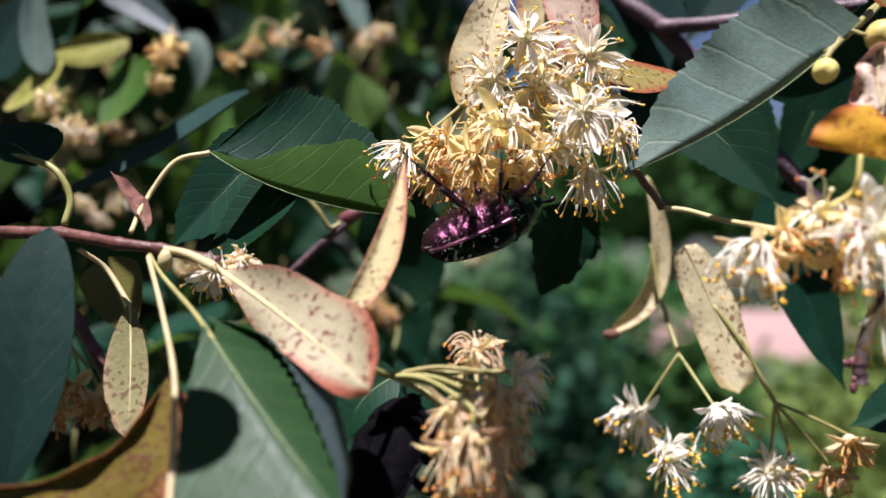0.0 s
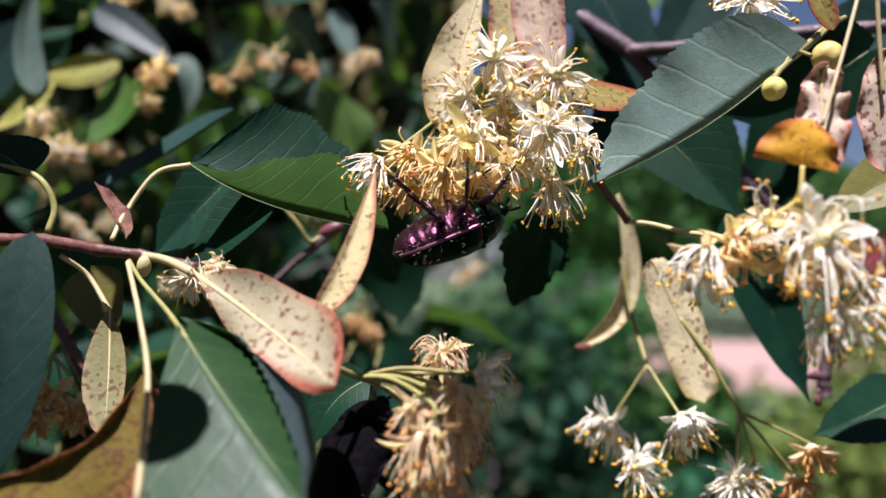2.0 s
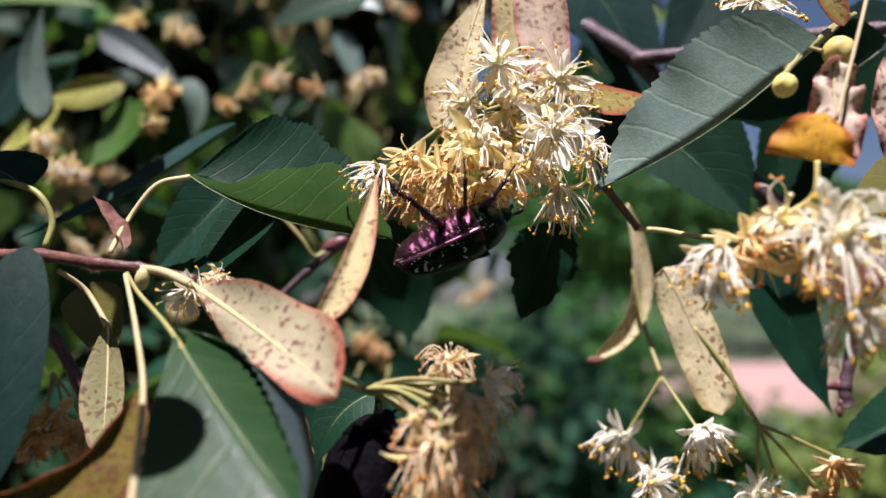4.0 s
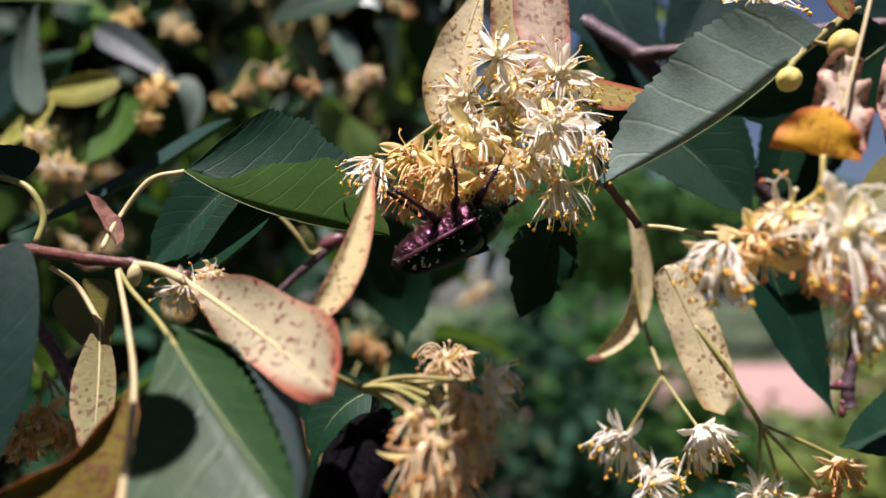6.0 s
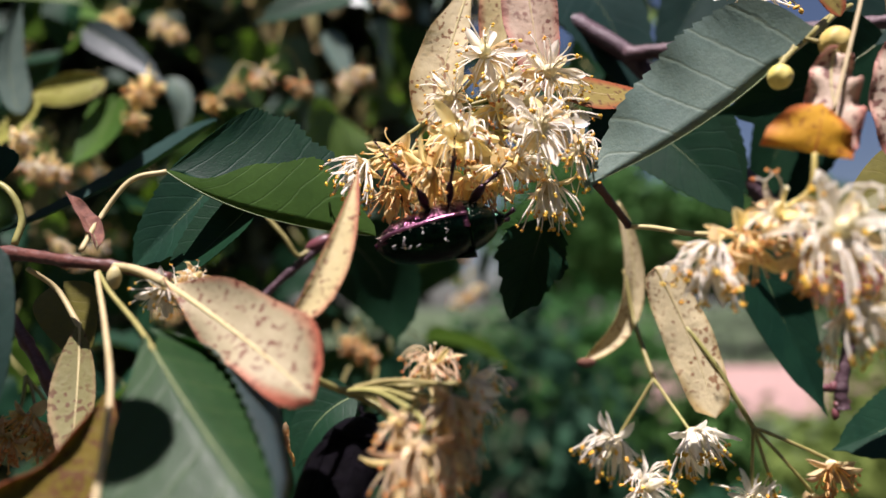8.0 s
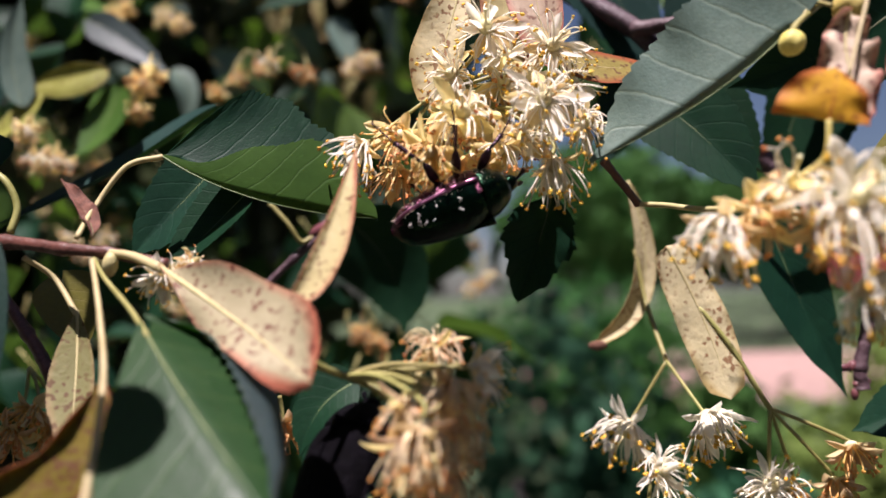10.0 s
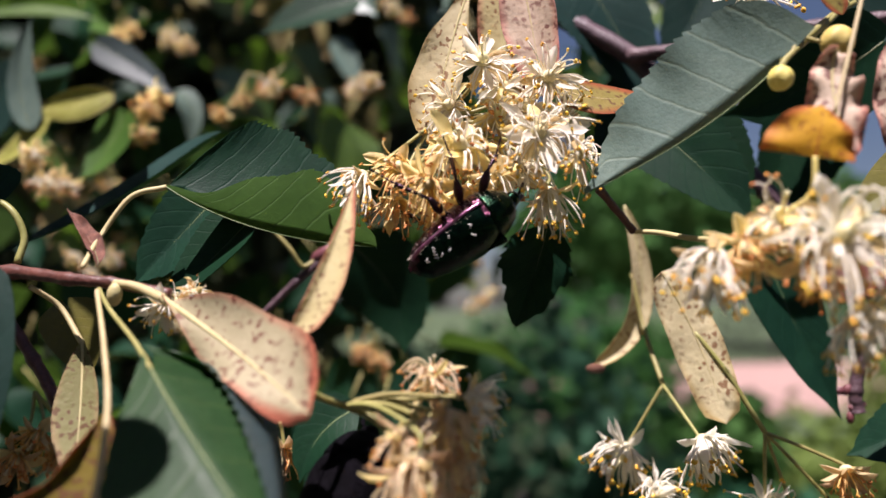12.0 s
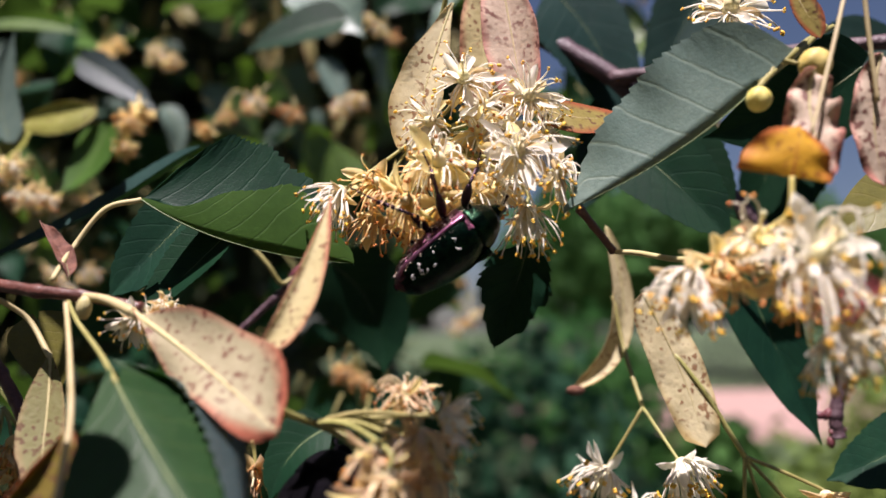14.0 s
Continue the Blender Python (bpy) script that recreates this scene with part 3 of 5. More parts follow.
# ---- setting ----
def setting():
    grass = Mat("grass")
    colour = grass.ramp(grass.noise(2.0, 6.0), (0.3, (0.026, 0.048, 0.018)), (0.7, (0.062, 0.090, 0.034)))
    grass.bump(grass.noise(30.0, 4.0), 0.6, 0.05)
    ground_mat = grass.finish(colour, 0.9)
    gravel = Mat("pink_gravel")
    colour = gravel.ramp(gravel.noise(6.0, 6.0), (0.3, (0.24, 0.15, 0.13)), (0.7, (0.34, 0.22, 0.19)))
    gravel.bump(gravel.noise(60.0, 4.0), 0.6, 0.02)
    path_mat = gravel.finish(colour, 0.9)
    ground = new("ground", mesh_of("ground", [(-600, -600, 0), (600, -600, 0), (600, 900, 0), (-600, 900, 0)], [(0, 1, 2, 3)], ground_mat))
    tagged(ground, "mown green lawn reaching to the far trees", "lawn", kind="structure")
    # Disc of dark soil, unseen, added so the ground bounces less light.
    soil = Mat("low_bounce_soil")
    soil.bump(soil.noise(25.0, 5.0), 0.8, 0.03)
    bed = new("bed", mesh_of("bed", [(3.6 * math.cos(k * 0.2618) * (1 + 0.06 * math.sin(k * 2.1)) - 0.4, 3.2 * math.sin(k * 0.2618), 0.012) for k in range(24)],
                             [tuple(range(24))], soil.finish(soil.ramp(soil.noise(8.0, 5.0), (0.3, (0.018, 0.013, 0.010)), (0.7, (0.045, 0.034, 0.026))), 0.95), smooth=False))
    tagged(bed, "unseen dark soil added under the lime tree to cut bounced light", "soil", kind="structure")
    edge_n = [(x, 10.2 + 0.3 * math.sin(x * 0.23)) for x in np.linspace(1.0, 40, 40)]
    edge_f = [(x, 18.2 + 0.4 * math.sin(x * 0.2 + 1)) for x in np.linspace(1.0, 40, 40)]
    verts = [(x, y, 0.0) for x, y in edge_n] + [(x, y, 0.0) for x, y in edge_f]
    verts += [(x, y, 0.03) for x, y in edge_n] + [(x, y, 0.03) for x, y in edge_f]
    n = 40
    faces = [(2 * n + i, 2 * n + i + 1, 3 * n + i + 1, 3 * n + i) for i in range(n - 1)] + [(i, i + 1, 2 * n + i + 1, 2 * n + i) for i in range(n - 1)]
    path = new("path", mesh_of("path", verts, faces, path_mat))
    tagged(path, "pale pinkish gravel path across the lawn", "path", kind="structure")


def foliage(name, label, category, centre, size, count, leaf_size, mat, seed, kind="", parent=None, hollow=0.35):
    """A mass of small leaves filling an uneven ellipsoid; metres."""
    rng = random.Random(seed)
    verts, faces, uvs = [], [], []
    for _ in range(count):
        while True:
            d = Vector((rng.uniform(-1, 1), rng.uniform(-1, 1), rng.uniform(-1, 1)))
            if hollow < d.length < 1:
                break
        lump = 0.78 + 0.35 * noise.noise(d * 2.3 + Vector((seed, 0, 0)))
        p = Vector(centre) + Vector((d.x * size[0], d.y * size[1], d.z * size[2])) * lump
        q = Euler((rng.uniform(0, 6.3), rng.uniform(0, 6.3), rng.uniform(0, 6.3))).to_matrix()
        s = leaf_size * rng.uniform(0.6, 1.3)
        i = len(verts)
        for x, y, z in ((0, -0.5, 0), (0.33, -0.1, 0.08), (0.25, 0.25, 0.05), (0, 0.62, -0.1), (-0.25, 0.25, 0.05), (-0.33, -0.1, 0.08)):
            verts.append(p + q @ Vector((x * s, y * s, z * s)))
            uvs.append((y + 0.5, x + 0.5))
        faces += [(i, i + 1, i + 2, i + 3), (i, i + 3, i + 4, i + 5)]
    me = mesh_of(name, verts, faces, mat, uvs, False)
    if parent:
        return tagged(part(name, me, parent), kind="stuff")
    return tagged(new(name, me), label, category, kind=kind)


FAR_LEAF = plain_material("shrub_leaf", (0.022, 0.085, 0.018), (0.065, 0.165, 0.040), 0.65, thin=0.25, scale=2.5, relief=0.01, spec=0.12)
FAR_LEAF_BLUE = plain_material("shrub_leaf_bluish", (0.013, 0.070, 0.040), (0.042, 0.140, 0.074), 0.65, thin=0.25, scale=2.5, relief=0.01, spec=0.12)
FAR_LEAF_DARK = plain_material("shrub_leaf_dark", (0.007, 0.034, 0.017), (0.024, 0.072, 0.034), 0.65, thin=0.2, scale=2.5, relief=0.01, spec=0.12)
FAR_LEAF_LIGHT = plain_material("shrub_leaf_light", (0.09, 0.14, 0.028), (0.19, 0.24, 0.06), 0.65, thin=0.25, scale=2.5, relief=0.01, spec=0.12)
HEDGE = plain_material("hedge_leaf", (0.010, 0.020, 0.010), (0.022, 0.036, 0.018), 0.6, scale=2.5, relief=0.01)
RED_BLOOM = plain_material("red_bloom", (0.45, 0.04, 0.06), (0.60, 0.10, 0.12), 0.6, thin=0.2, scale=5.0)
CROWN = plain_material("crown_leaf", (0.022, 0.036, 0.014), (0.055, 0.075, 0.028), 0.5, thin=0.22, scale=8.0, relief=0.003)


def garden():
    for k, (x, y, z, sx, sy, sz, mat) in enumerate((
            (0.20, 2.7, 0.85, 0.75, 0.6, 0.80, FAR_LEAF_DARK), (-0.9, 3.0, 0.95, 1.0, 0.7, 0.95, FAR_LEAF_BLUE), (0.85, 3.9, 0.85, 0.55, 0.6, 0.80, FAR_LEAF),
            (0.80, 2.1, 0.60, 0.32, 0.35, 0.50, FAR_LEAF_BLUE), (1.34, 2.4, 0.66, 0.48, 0.45, 0.56, FAR_LEAF_LIGHT), (2.2, 3.4, 0.35, 0.8, 0.6, 0.45, FAR_LEAF_LIGHT),
            (3.6, 5.4, 0.3, 1.2, 0.7, 0.5, FAR_LEAF_LIGHT), (7.6, 19.2, 0.7, 2.4, 0.9, 1.0, HEDGE), (3.6, 19.2, 0.7, 2.6, 0.9, 1.1, HEDGE), (11.6, 19.4, 0.7, 2.6, 0.9, 1.0, HEDGE), (1.02, 3.0, 0.65, 0.27, 0.3, 0.68, FAR_LEAF),
            (2.65, 4.6, 0.70, 0.55, 0.5, 0.76, FAR_LEAF_LIGHT), (1.45, 3.6, 0.50, 0.72, 0.5, 0.66, FAR_LEAF_LIGHT), (0.9, 6.8, 0.95, 1.1, 0.9, 0.95, FAR_LEAF))):
        shrub = thing("shrub", "leafy green garden shrub out in the sun", "shrub", None, "garden shrubs")
        foliage("crown", "", "", (x, y, z), (sx, sy, sz), 1500, 0.075, mat, k + 20, parent=shrub)
        v, f = tube([Vector((x, y, 0)), Vector((x + 0.02, y, z * 0.5)), Vector((x, y + 0.03, z))], lambda t: 0.03 - 0.015 * t, 6)
        part("trunk", mesh_of("trunk", v, f, BARK_DARK), shrub)
    # Unseen shrubs behind and beside the eye, added to block low sky light.
    for k, (x, y) in enumerate(((-3.2, -2.6), (-1.2, -3.2), (0.9, -3.4), (2.9, -2.7), (-4.4, -0.4), (4.4, -0.6))):
        shrub = thing("hedge_shrub", "tall dense shrub added out of view to hold off sky light", "hedge", None, "hedge shrubs")
        foliage("crown", "", "", (x, y, 2.0), (1.45, 0.9, 2.1), 3000, 0.13, FAR_LEAF_DARK, k + 90, parent=shrub)
        v, f = tube([Vector((x, y, 0)), Vector((x + 0.02, y, 1.0)), Vector((x, y + 0.03, 2.4))], lambda t: 0.06 - 0.02 * t, 6)
        part("trunk", mesh_of("trunk", v, f, BARK_DARK), shrub)
    blooms = thing("flower_bed", "bed of red flowers beyond the path", "flower bed")
    foliage("bloom_mass", "", "", (11.5, 21.5, 2.0), (2.2, 0.8, 0.9), 500, 0.14, RED_BLOOM, 41, parent=blooms)
    foliage("greenery", "", "", (11.5, 21.8, 1.4), (2.6, 1.0, 1.2), 900, 0.16, FAR_LEAF, 42, parent=blooms)
    for k, (x, y, h) in enumerate(((-9, 24, 7), (-2, 27, 8), (4, 22, 6.2), (7.4, 25, 5.6), (10.5, 24, 6.0), (14, 27, 5.6), (18, 27, 6.0), (24, 30, 6), (-18, 22, 8))):
        tree = thing("tree", "far broad-leaved tree at the edge of the garden", "tree", None, "far trees")
        foliage("crown", "", "", (x, y, h * 0.6), (3.4, 3.0, h * 0.42), 2600, 0.42, FAR_LEAF, 60 + k, parent=tree)
        v, f = tube([Vector((x, y, 0)), Vector((x + 0.1, y, h * 0.3)), Vector((x - 0.1, y, h * 0.7))], lambda t: 0.28 - 0.2 * t, 8)
        part("trunk", mesh_of("trunk", v, f, BARK_DARK), tree)


setting()
garden()

# ---- the lime tree: crown behind and above the flowering twigs ----
def crown():
    tree = thing("lime_tree", "dense crown of the flowering lime tree, with unseen leaf masses added for shade", "tree")
    foliage("foliage", "", "", (-0.62, 0.95, 1.70), (0.62, 0.42, 0.80), 5200, 0.07, CROWN, 5, parent=tree, hollow=0.2)
    # Masses overhead and to the left, mostly unseen, added to block sun and sky.
    foliage("foliage", "", "", (-0.30, 0.85, 2.35), (1.15, 0.58, 0.55), 3400, 0.07, CROWN, 6, parent=tree, hollow=0.1)
    foliage("foliage", "", "", (-1.35, 0.0, 2.4), (0.8, 1.5, 0.9), 4200, 0.08, CROWN, 7, parent=tree, hollow=0.3)
    foliage("foliage", "", "", (-1.6, 1.4, 3.7), (2.4, 1.7, 1.2), 5000, 0.10, CROWN, 9, parent=tree, hollow=0.3)
    # Unseen slab of leaves added to shade the crown leaves behind.
    foliage("foliage", "", "", (-0.14, 0.50, 1.83), (0.40, 0.30, 0.09), 360, 0.05, CROWN, 11, parent=tree, hollow=0.0)
    # Unseen patch added above the left twig to shade the leaves there.
    foliage("foliage", "", "", (-0.0735, 0.116, 1.580), (0.036, 0.026, 0.007), 40, 0.022, CROWN, 12, parent=tree, hollow=0.0)
    foliage("foliage", "", "", (-0.35, 1.35, 2.05), (0.55, 0.30, 0.50), 3600, 0.07, CROWN, 13, parent=tree, hollow=0.1)
    # Unseen patch added to shade the faded flower cluster below.
    foliage("foliage", "", "", (0.009, 0.071, 1.549), (0.014, 0.011, 0.005), 24, 0.013, CROWN, 14, parent=tree, hollow=0.0)
    v, f = tube([Vector((-0.9, 1.5, 0)), Vector((-0.88, 1.45, 1.0)), Vector((-0.8, 1.4, 2.6))], lambda t: 0.14 - 0.04 * t, 12)
    part("trunk", mesh_of("trunk", v, f, BARK_DARK), tree)


crown()


# ---- leaves and bracts around the flowers ----
def foreground():
    # folded leaf whose halves stand up from the midrib
    leaf("folded dark green lime leaf with a toothed edge", (-3.65, 12.10, 1.51), (-2.21, 12.15, 0.81), (-0.45, 12.50, 0.51), (-0.25, 0.1, 1), 1.78, 1.06, 66, 80,
         LEAF, shape=hump, under=LEAF_UNDER, depth=0.045, teeth=24, curl_l=22, curl_r=8, shape_r=rolled, petiole=[(-3.65, 12.10, 1.51), (-4.17, 12.00, 1.35), (-4.56, 11.80, 0.71), (-4.57, 11.30, 0.24)], petiole_r=0.045, wave=0.05, petiole_mat=STALK_PALE)
    # large leaf paled by a painted sky sheen, one half turned to the light
    leaf("large lime leaf with a sharply toothed edge, grey sheen put into its green", (5.40, 10.90, 2.76), (4.24, 11.20, 1.87), (2.72, 11.60, 1.12), (0.05, -0.95, 0.35), 0.80, 1.24, -128, -4,
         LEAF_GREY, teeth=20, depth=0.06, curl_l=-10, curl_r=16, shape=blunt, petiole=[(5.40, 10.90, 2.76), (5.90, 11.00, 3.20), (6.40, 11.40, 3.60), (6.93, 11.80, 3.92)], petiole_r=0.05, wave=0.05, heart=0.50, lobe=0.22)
    # leaf close to the lens, hanging down
    leaf("broad grey-green lime leaf with its margin folded over", (-2.76, 9.30, -1.10), (-1.97, 8.50, -1.83), (-0.88, 7.60, -2.83), (0.0, -1, 0.6), 1.95, 1.35, -45, 5,
         LEAF_SATIN, teeth=16, petiole=[(-2.76, 9.30, -1.10), (-3.22, 9.90, -0.78), (-3.85, 10.60, -0.37), (-4.18, 11.00, -0.08)], petiole_r=0.036, crease_l=(0.70, 165), heart=0.25, shape=ovate, shape_r=wedge, under=LEAF_SHEEN, rib=0.022)
    leaf("dark green lime leaf standing upright", (-5.38, 9.40, -2.95), (-5.21, 9.70, -1.32), (-5.19, 10.20, 0.30), (0.3, -1, 0.1), 0.55, 0.50, 8, 8, LEAF_DULL, shape=tongue, teeth=0, rib=0.02, rib_mat=LEAF_DULL)
    leaf("withered yellow and brown leaf curling at the edge", (-5.57, 8.70, -2.73), (-4.08, 9.00, -2.60), (-3.38, 9.50, -1.56), (0.05, -0.85, 0.6), 0.20, 0.85, 20, -10, WITHERED,
         shape=tongue, teeth=0, curl_l=90, curl_r=-8, wave=0.05, rib=0.012, rib_mat=STALK)
    leaf("olive green rounded leaf behind the thin stalks", (-5.65, 13.00, -0.28), (-5.42, 12.90, -0.84), (-5.14, 12.80, -1.49), (0.1, -1, 0.3), 0.50, 0.50, 8, 8, LEAF_OLIVE, teeth=0)
    o = W((-4.16, 10.90, -0.11))
    stalk = thing("leaf_stalk", "pale yellow leaf stalk hanging from the twig", "leaf stalk", o)
    stem("stem", [(-4.16, 10.90, -0.11), (-3.59, 9.90, -0.86), (-3.09, 8.90, -1.62), (-2.74, 7.70, -2.70)], 0.036, 0.036, STALK_PALE, stalk, origin=o)
    # speckled bract and its upturned end
    leaf("speckled cream bract with a pink margin", (-3.12, 10.60, -0.26), (-1.84, 9.70, -0.98), (-0.85, 8.90, -1.62), (0.35, -0.8, 0.6), 0.70, 0.40, 22, -5, BRACT, shape=club, teeth=0,
         curl_r=-30, curl_l=30, wave=0.10, waves=1.7, name="bract", category="bract", rib=0.05, rib_mat=STALK_PALE, petiole=[(-3.12, 10.60, -0.26), (-3.62, 10.90, -0.07), (-4.06, 11.10, 0.00)], petiole_mat=STALK_PALE, petiole_r=0.07)
    leaf("narrow curled cream bract with a rusty edge", (-1.24, 9.90, -0.71), (-0.86, 10.10, 0.03), (-0.52, 10.60, 1.24), (0.3, -0.95, 0.1), 0.10, 0.36, 20, 20, BRACT_CURL, shape=sickle, teeth=0,
         curl_r=30, name="bract", category="bract", rib=0.02)
    # bracts over the main cluster
    leaf("pale speckled bract hanging behind the flowers", (1.18, 13.00, 4.94), (0.73, 12.90, 3.54), (0.41, 12.80, 2.22), (-0.2, -1, 0.15), 0.36, 0.52, 10, 12, BRACT_CREAM, shape=club, teeth=0,
         curl_r=20, wave=0.04, name="bract", category="bract", rib=0.035)
    leaf("pinkish speckled bract above the flowers", (2.02, 13.60, 5.87), (2.22, 13.40, 4.41), (2.38, 13.20, 3.00), (0.1, -1, 0.1), 0.52, 0.56, 28, 12, BRACT_PINK, shape=tongue, teeth=0,
         curl_l=30, wave=0.04, name="bract", category="bract", rib=0.035)
    leaf("yellowish bract between the other two", (1.77, 13.90, 5.90), (1.74, 13.80, 4.33), (1.92, 13.60, 2.68), (0.1, -1, 0.1), 0.42, 0.46, 14, 14, BRACT_CURL, shape=tongue, teeth=0,
         wave=0.04, name="bract", category="bract", rib=0.03)
    leaf("rusty brown and green bract lying level", (2.50, 12.70, 3.05), (3.15, 12.70, 2.84), (4.09, 13.20, 2.97), (0, -1, 0.5), 0.34, 0.34, 0, 0, BRACT_BROWN, shape=tongue, teeth=0,
         name="bract", category="bract", rib=0.02)
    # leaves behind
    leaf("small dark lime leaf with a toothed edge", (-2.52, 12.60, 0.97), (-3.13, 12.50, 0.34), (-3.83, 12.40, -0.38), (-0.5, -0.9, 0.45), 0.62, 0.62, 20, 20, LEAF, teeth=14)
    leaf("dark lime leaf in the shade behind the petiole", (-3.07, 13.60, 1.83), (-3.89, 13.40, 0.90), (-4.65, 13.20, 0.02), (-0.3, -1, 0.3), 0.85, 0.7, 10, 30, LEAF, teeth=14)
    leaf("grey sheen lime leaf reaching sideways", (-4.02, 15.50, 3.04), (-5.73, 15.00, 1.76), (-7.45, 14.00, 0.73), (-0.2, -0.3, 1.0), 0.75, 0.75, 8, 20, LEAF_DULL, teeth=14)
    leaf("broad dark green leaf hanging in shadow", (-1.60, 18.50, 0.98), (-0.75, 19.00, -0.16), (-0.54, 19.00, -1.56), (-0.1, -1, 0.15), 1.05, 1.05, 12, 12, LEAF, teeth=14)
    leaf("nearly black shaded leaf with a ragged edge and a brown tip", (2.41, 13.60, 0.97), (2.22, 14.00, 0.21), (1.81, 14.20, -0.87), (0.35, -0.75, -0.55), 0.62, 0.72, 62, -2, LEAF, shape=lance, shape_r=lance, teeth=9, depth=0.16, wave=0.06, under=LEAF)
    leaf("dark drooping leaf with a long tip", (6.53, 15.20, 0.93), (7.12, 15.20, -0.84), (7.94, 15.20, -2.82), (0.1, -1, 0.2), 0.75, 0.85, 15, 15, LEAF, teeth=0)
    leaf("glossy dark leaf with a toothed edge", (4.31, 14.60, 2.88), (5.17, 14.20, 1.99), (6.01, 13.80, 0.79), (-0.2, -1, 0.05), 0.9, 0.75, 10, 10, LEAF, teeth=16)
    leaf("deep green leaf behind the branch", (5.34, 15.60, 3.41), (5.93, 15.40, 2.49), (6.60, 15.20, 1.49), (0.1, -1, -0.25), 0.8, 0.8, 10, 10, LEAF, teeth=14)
    leaf("grey leaf in front of the sky", (3.64, 17.00, 6.76), (4.50, 17.00, 5.45), (4.97, 17.00, 3.78), (0.1, -1, 0.3), 1.0, 1.2, 8, 8, LEAF_DULL, teeth=12)
    leaf("dark leaf between the flowers and the branch", (5.14, 17.60, 4.46), (4.53, 17.60, 3.34), (3.94, 17.40, 1.88), (0.1, -1, -0.2), 0.75, 0.75, 8, 8, LEAF_DULL, teeth=12)
    leaf("broad green leaf behind the buds", (8.54, 14.00, 4.03), (7.26, 14.00, 3.30), (5.67, 14.20, 2.83), (0, -1, -0.25), 0.9, 0.9, 8, 8, LEAF, teeth=14)
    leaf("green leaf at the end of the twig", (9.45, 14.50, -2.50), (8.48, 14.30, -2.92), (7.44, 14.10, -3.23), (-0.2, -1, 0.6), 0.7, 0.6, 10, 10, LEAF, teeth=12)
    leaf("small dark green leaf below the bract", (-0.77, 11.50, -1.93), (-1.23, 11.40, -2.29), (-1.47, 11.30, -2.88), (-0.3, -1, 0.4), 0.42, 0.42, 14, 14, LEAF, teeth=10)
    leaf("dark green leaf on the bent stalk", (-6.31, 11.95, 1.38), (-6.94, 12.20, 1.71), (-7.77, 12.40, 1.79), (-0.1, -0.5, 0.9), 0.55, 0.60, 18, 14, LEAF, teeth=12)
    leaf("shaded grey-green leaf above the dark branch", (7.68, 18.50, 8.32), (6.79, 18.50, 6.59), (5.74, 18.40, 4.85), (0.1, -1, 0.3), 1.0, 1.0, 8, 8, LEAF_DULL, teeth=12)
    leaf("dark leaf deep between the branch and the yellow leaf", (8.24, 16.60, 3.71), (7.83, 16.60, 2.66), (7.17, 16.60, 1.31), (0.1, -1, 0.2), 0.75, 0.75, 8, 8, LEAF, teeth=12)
    # Leaf added out of view to cast a round shadow on the broad leaf.
    leaf("small rounded leaf added out of view to shade the broad leaf", (-4.02, 6.60, 4.02), (-3.42, 6.56, 3.98), (-2.80, 6.50, 3.90), (0, -0.15, 1), 0.46, 0.50, 4, 4, LEAF, shape=tongue, teeth=0, petiole=[(-4.02, 6.60, 4.02), (-4.06, 6.36, 4.76), (-4.10, 6.04, 5.69)], petiole_r=0.03)
    # yellow leaf, buds and dry bract
    leaf("yellow withered leaf with rusty edges", (5.03, 9.30, 1.13), (5.09, 9.27, 1.42), (5.18, 9.36, 1.75), (-0.08, -1, 0.22), 0.62, 0.44, 0, 0, LEAF_YELLOW, shape=shield, teeth=0, heart=0.0,
         curl_l=-10, curl_r=-10, wave=0.05, waves=1.6, phase=1.0, petiole=[(5.03, 9.30, 1.13), (5.00, 9.30, 0.84), (4.97, 9.40, 0.68), (4.77, 9.50, 0.53)], petiole_r=0.034, petiole_mat=BUD, rib=0.02, rib_mat=LEAF_YELLOW)
    leaf("dark leaf deep behind the buds", (10.21, 16.00, 5.28), (8.95, 16.00, 4.29), (7.49, 15.80, 3.02), (0.1, -1, 0.3), 0.95, 0.95, 8, 8, LEAF_DULL, teeth=12)
    leaf("shaded leaf hanging behind the yellow leaf", (8.80, 17.00, 3.66), (8.24, 17.00, 2.36), (7.31, 17.00, 0.95), (0.1, -1, 0.2), 0.85, 0.85, 8, 8, LEAF, teeth=12)
    leaf("withered pink speckled bract, crumpled", (5.71, 10.00, 2.62), (5.59, 9.90, 2.00), (5.65, 9.60, 1.17), (-0.2, -1, 0.2), 0.32, 0.30, 20, -10, BRACT_PINK, shape=tongue, teeth=0,
         wave=0.16, waves=3.2, name="bract", category="bract", rib=0.03)
    # lower bracts
    leaf("hanging speckled bract with a green end", (4.54, 14.50, 0.06), (5.12, 14.40, -1.31), (5.45, 14.20, -2.66), (-0.1, -1, 0.3), 0.43, 0.46, 8, -4, BRACT_CREAM, shape=band, teeth=0,
         curl_l=-10, curl_r=-8, wave=0.03, name="bract", category="bract", rib=0.03, rib_mat=STALK_PALE)
    dry = leaf("narrow dry bract with a dark tip", (4.28, 16.20, 1.52), (4.53, 16.30, -0.61), (3.51, 16.40, -1.78), (0.4, -1, 0.1), 0.24, 0.3, 30, 10, BRACT_CREAM, shape=tongue, teeth=0,
               curl_l=40, name="bract", category="bract", rib=0.03, rib_mat=STALK_PALE)
    v, f = ball(W((3.56, 16.30, -1.80)) - W((4.28, 16.20, 1.52)), 0.20 * CM, 0.06 * CM, 0.10 * CM, 6, 10)
    part("tip", mesh_of("tip", v, f, DRY), dry, "dark red withered tip")
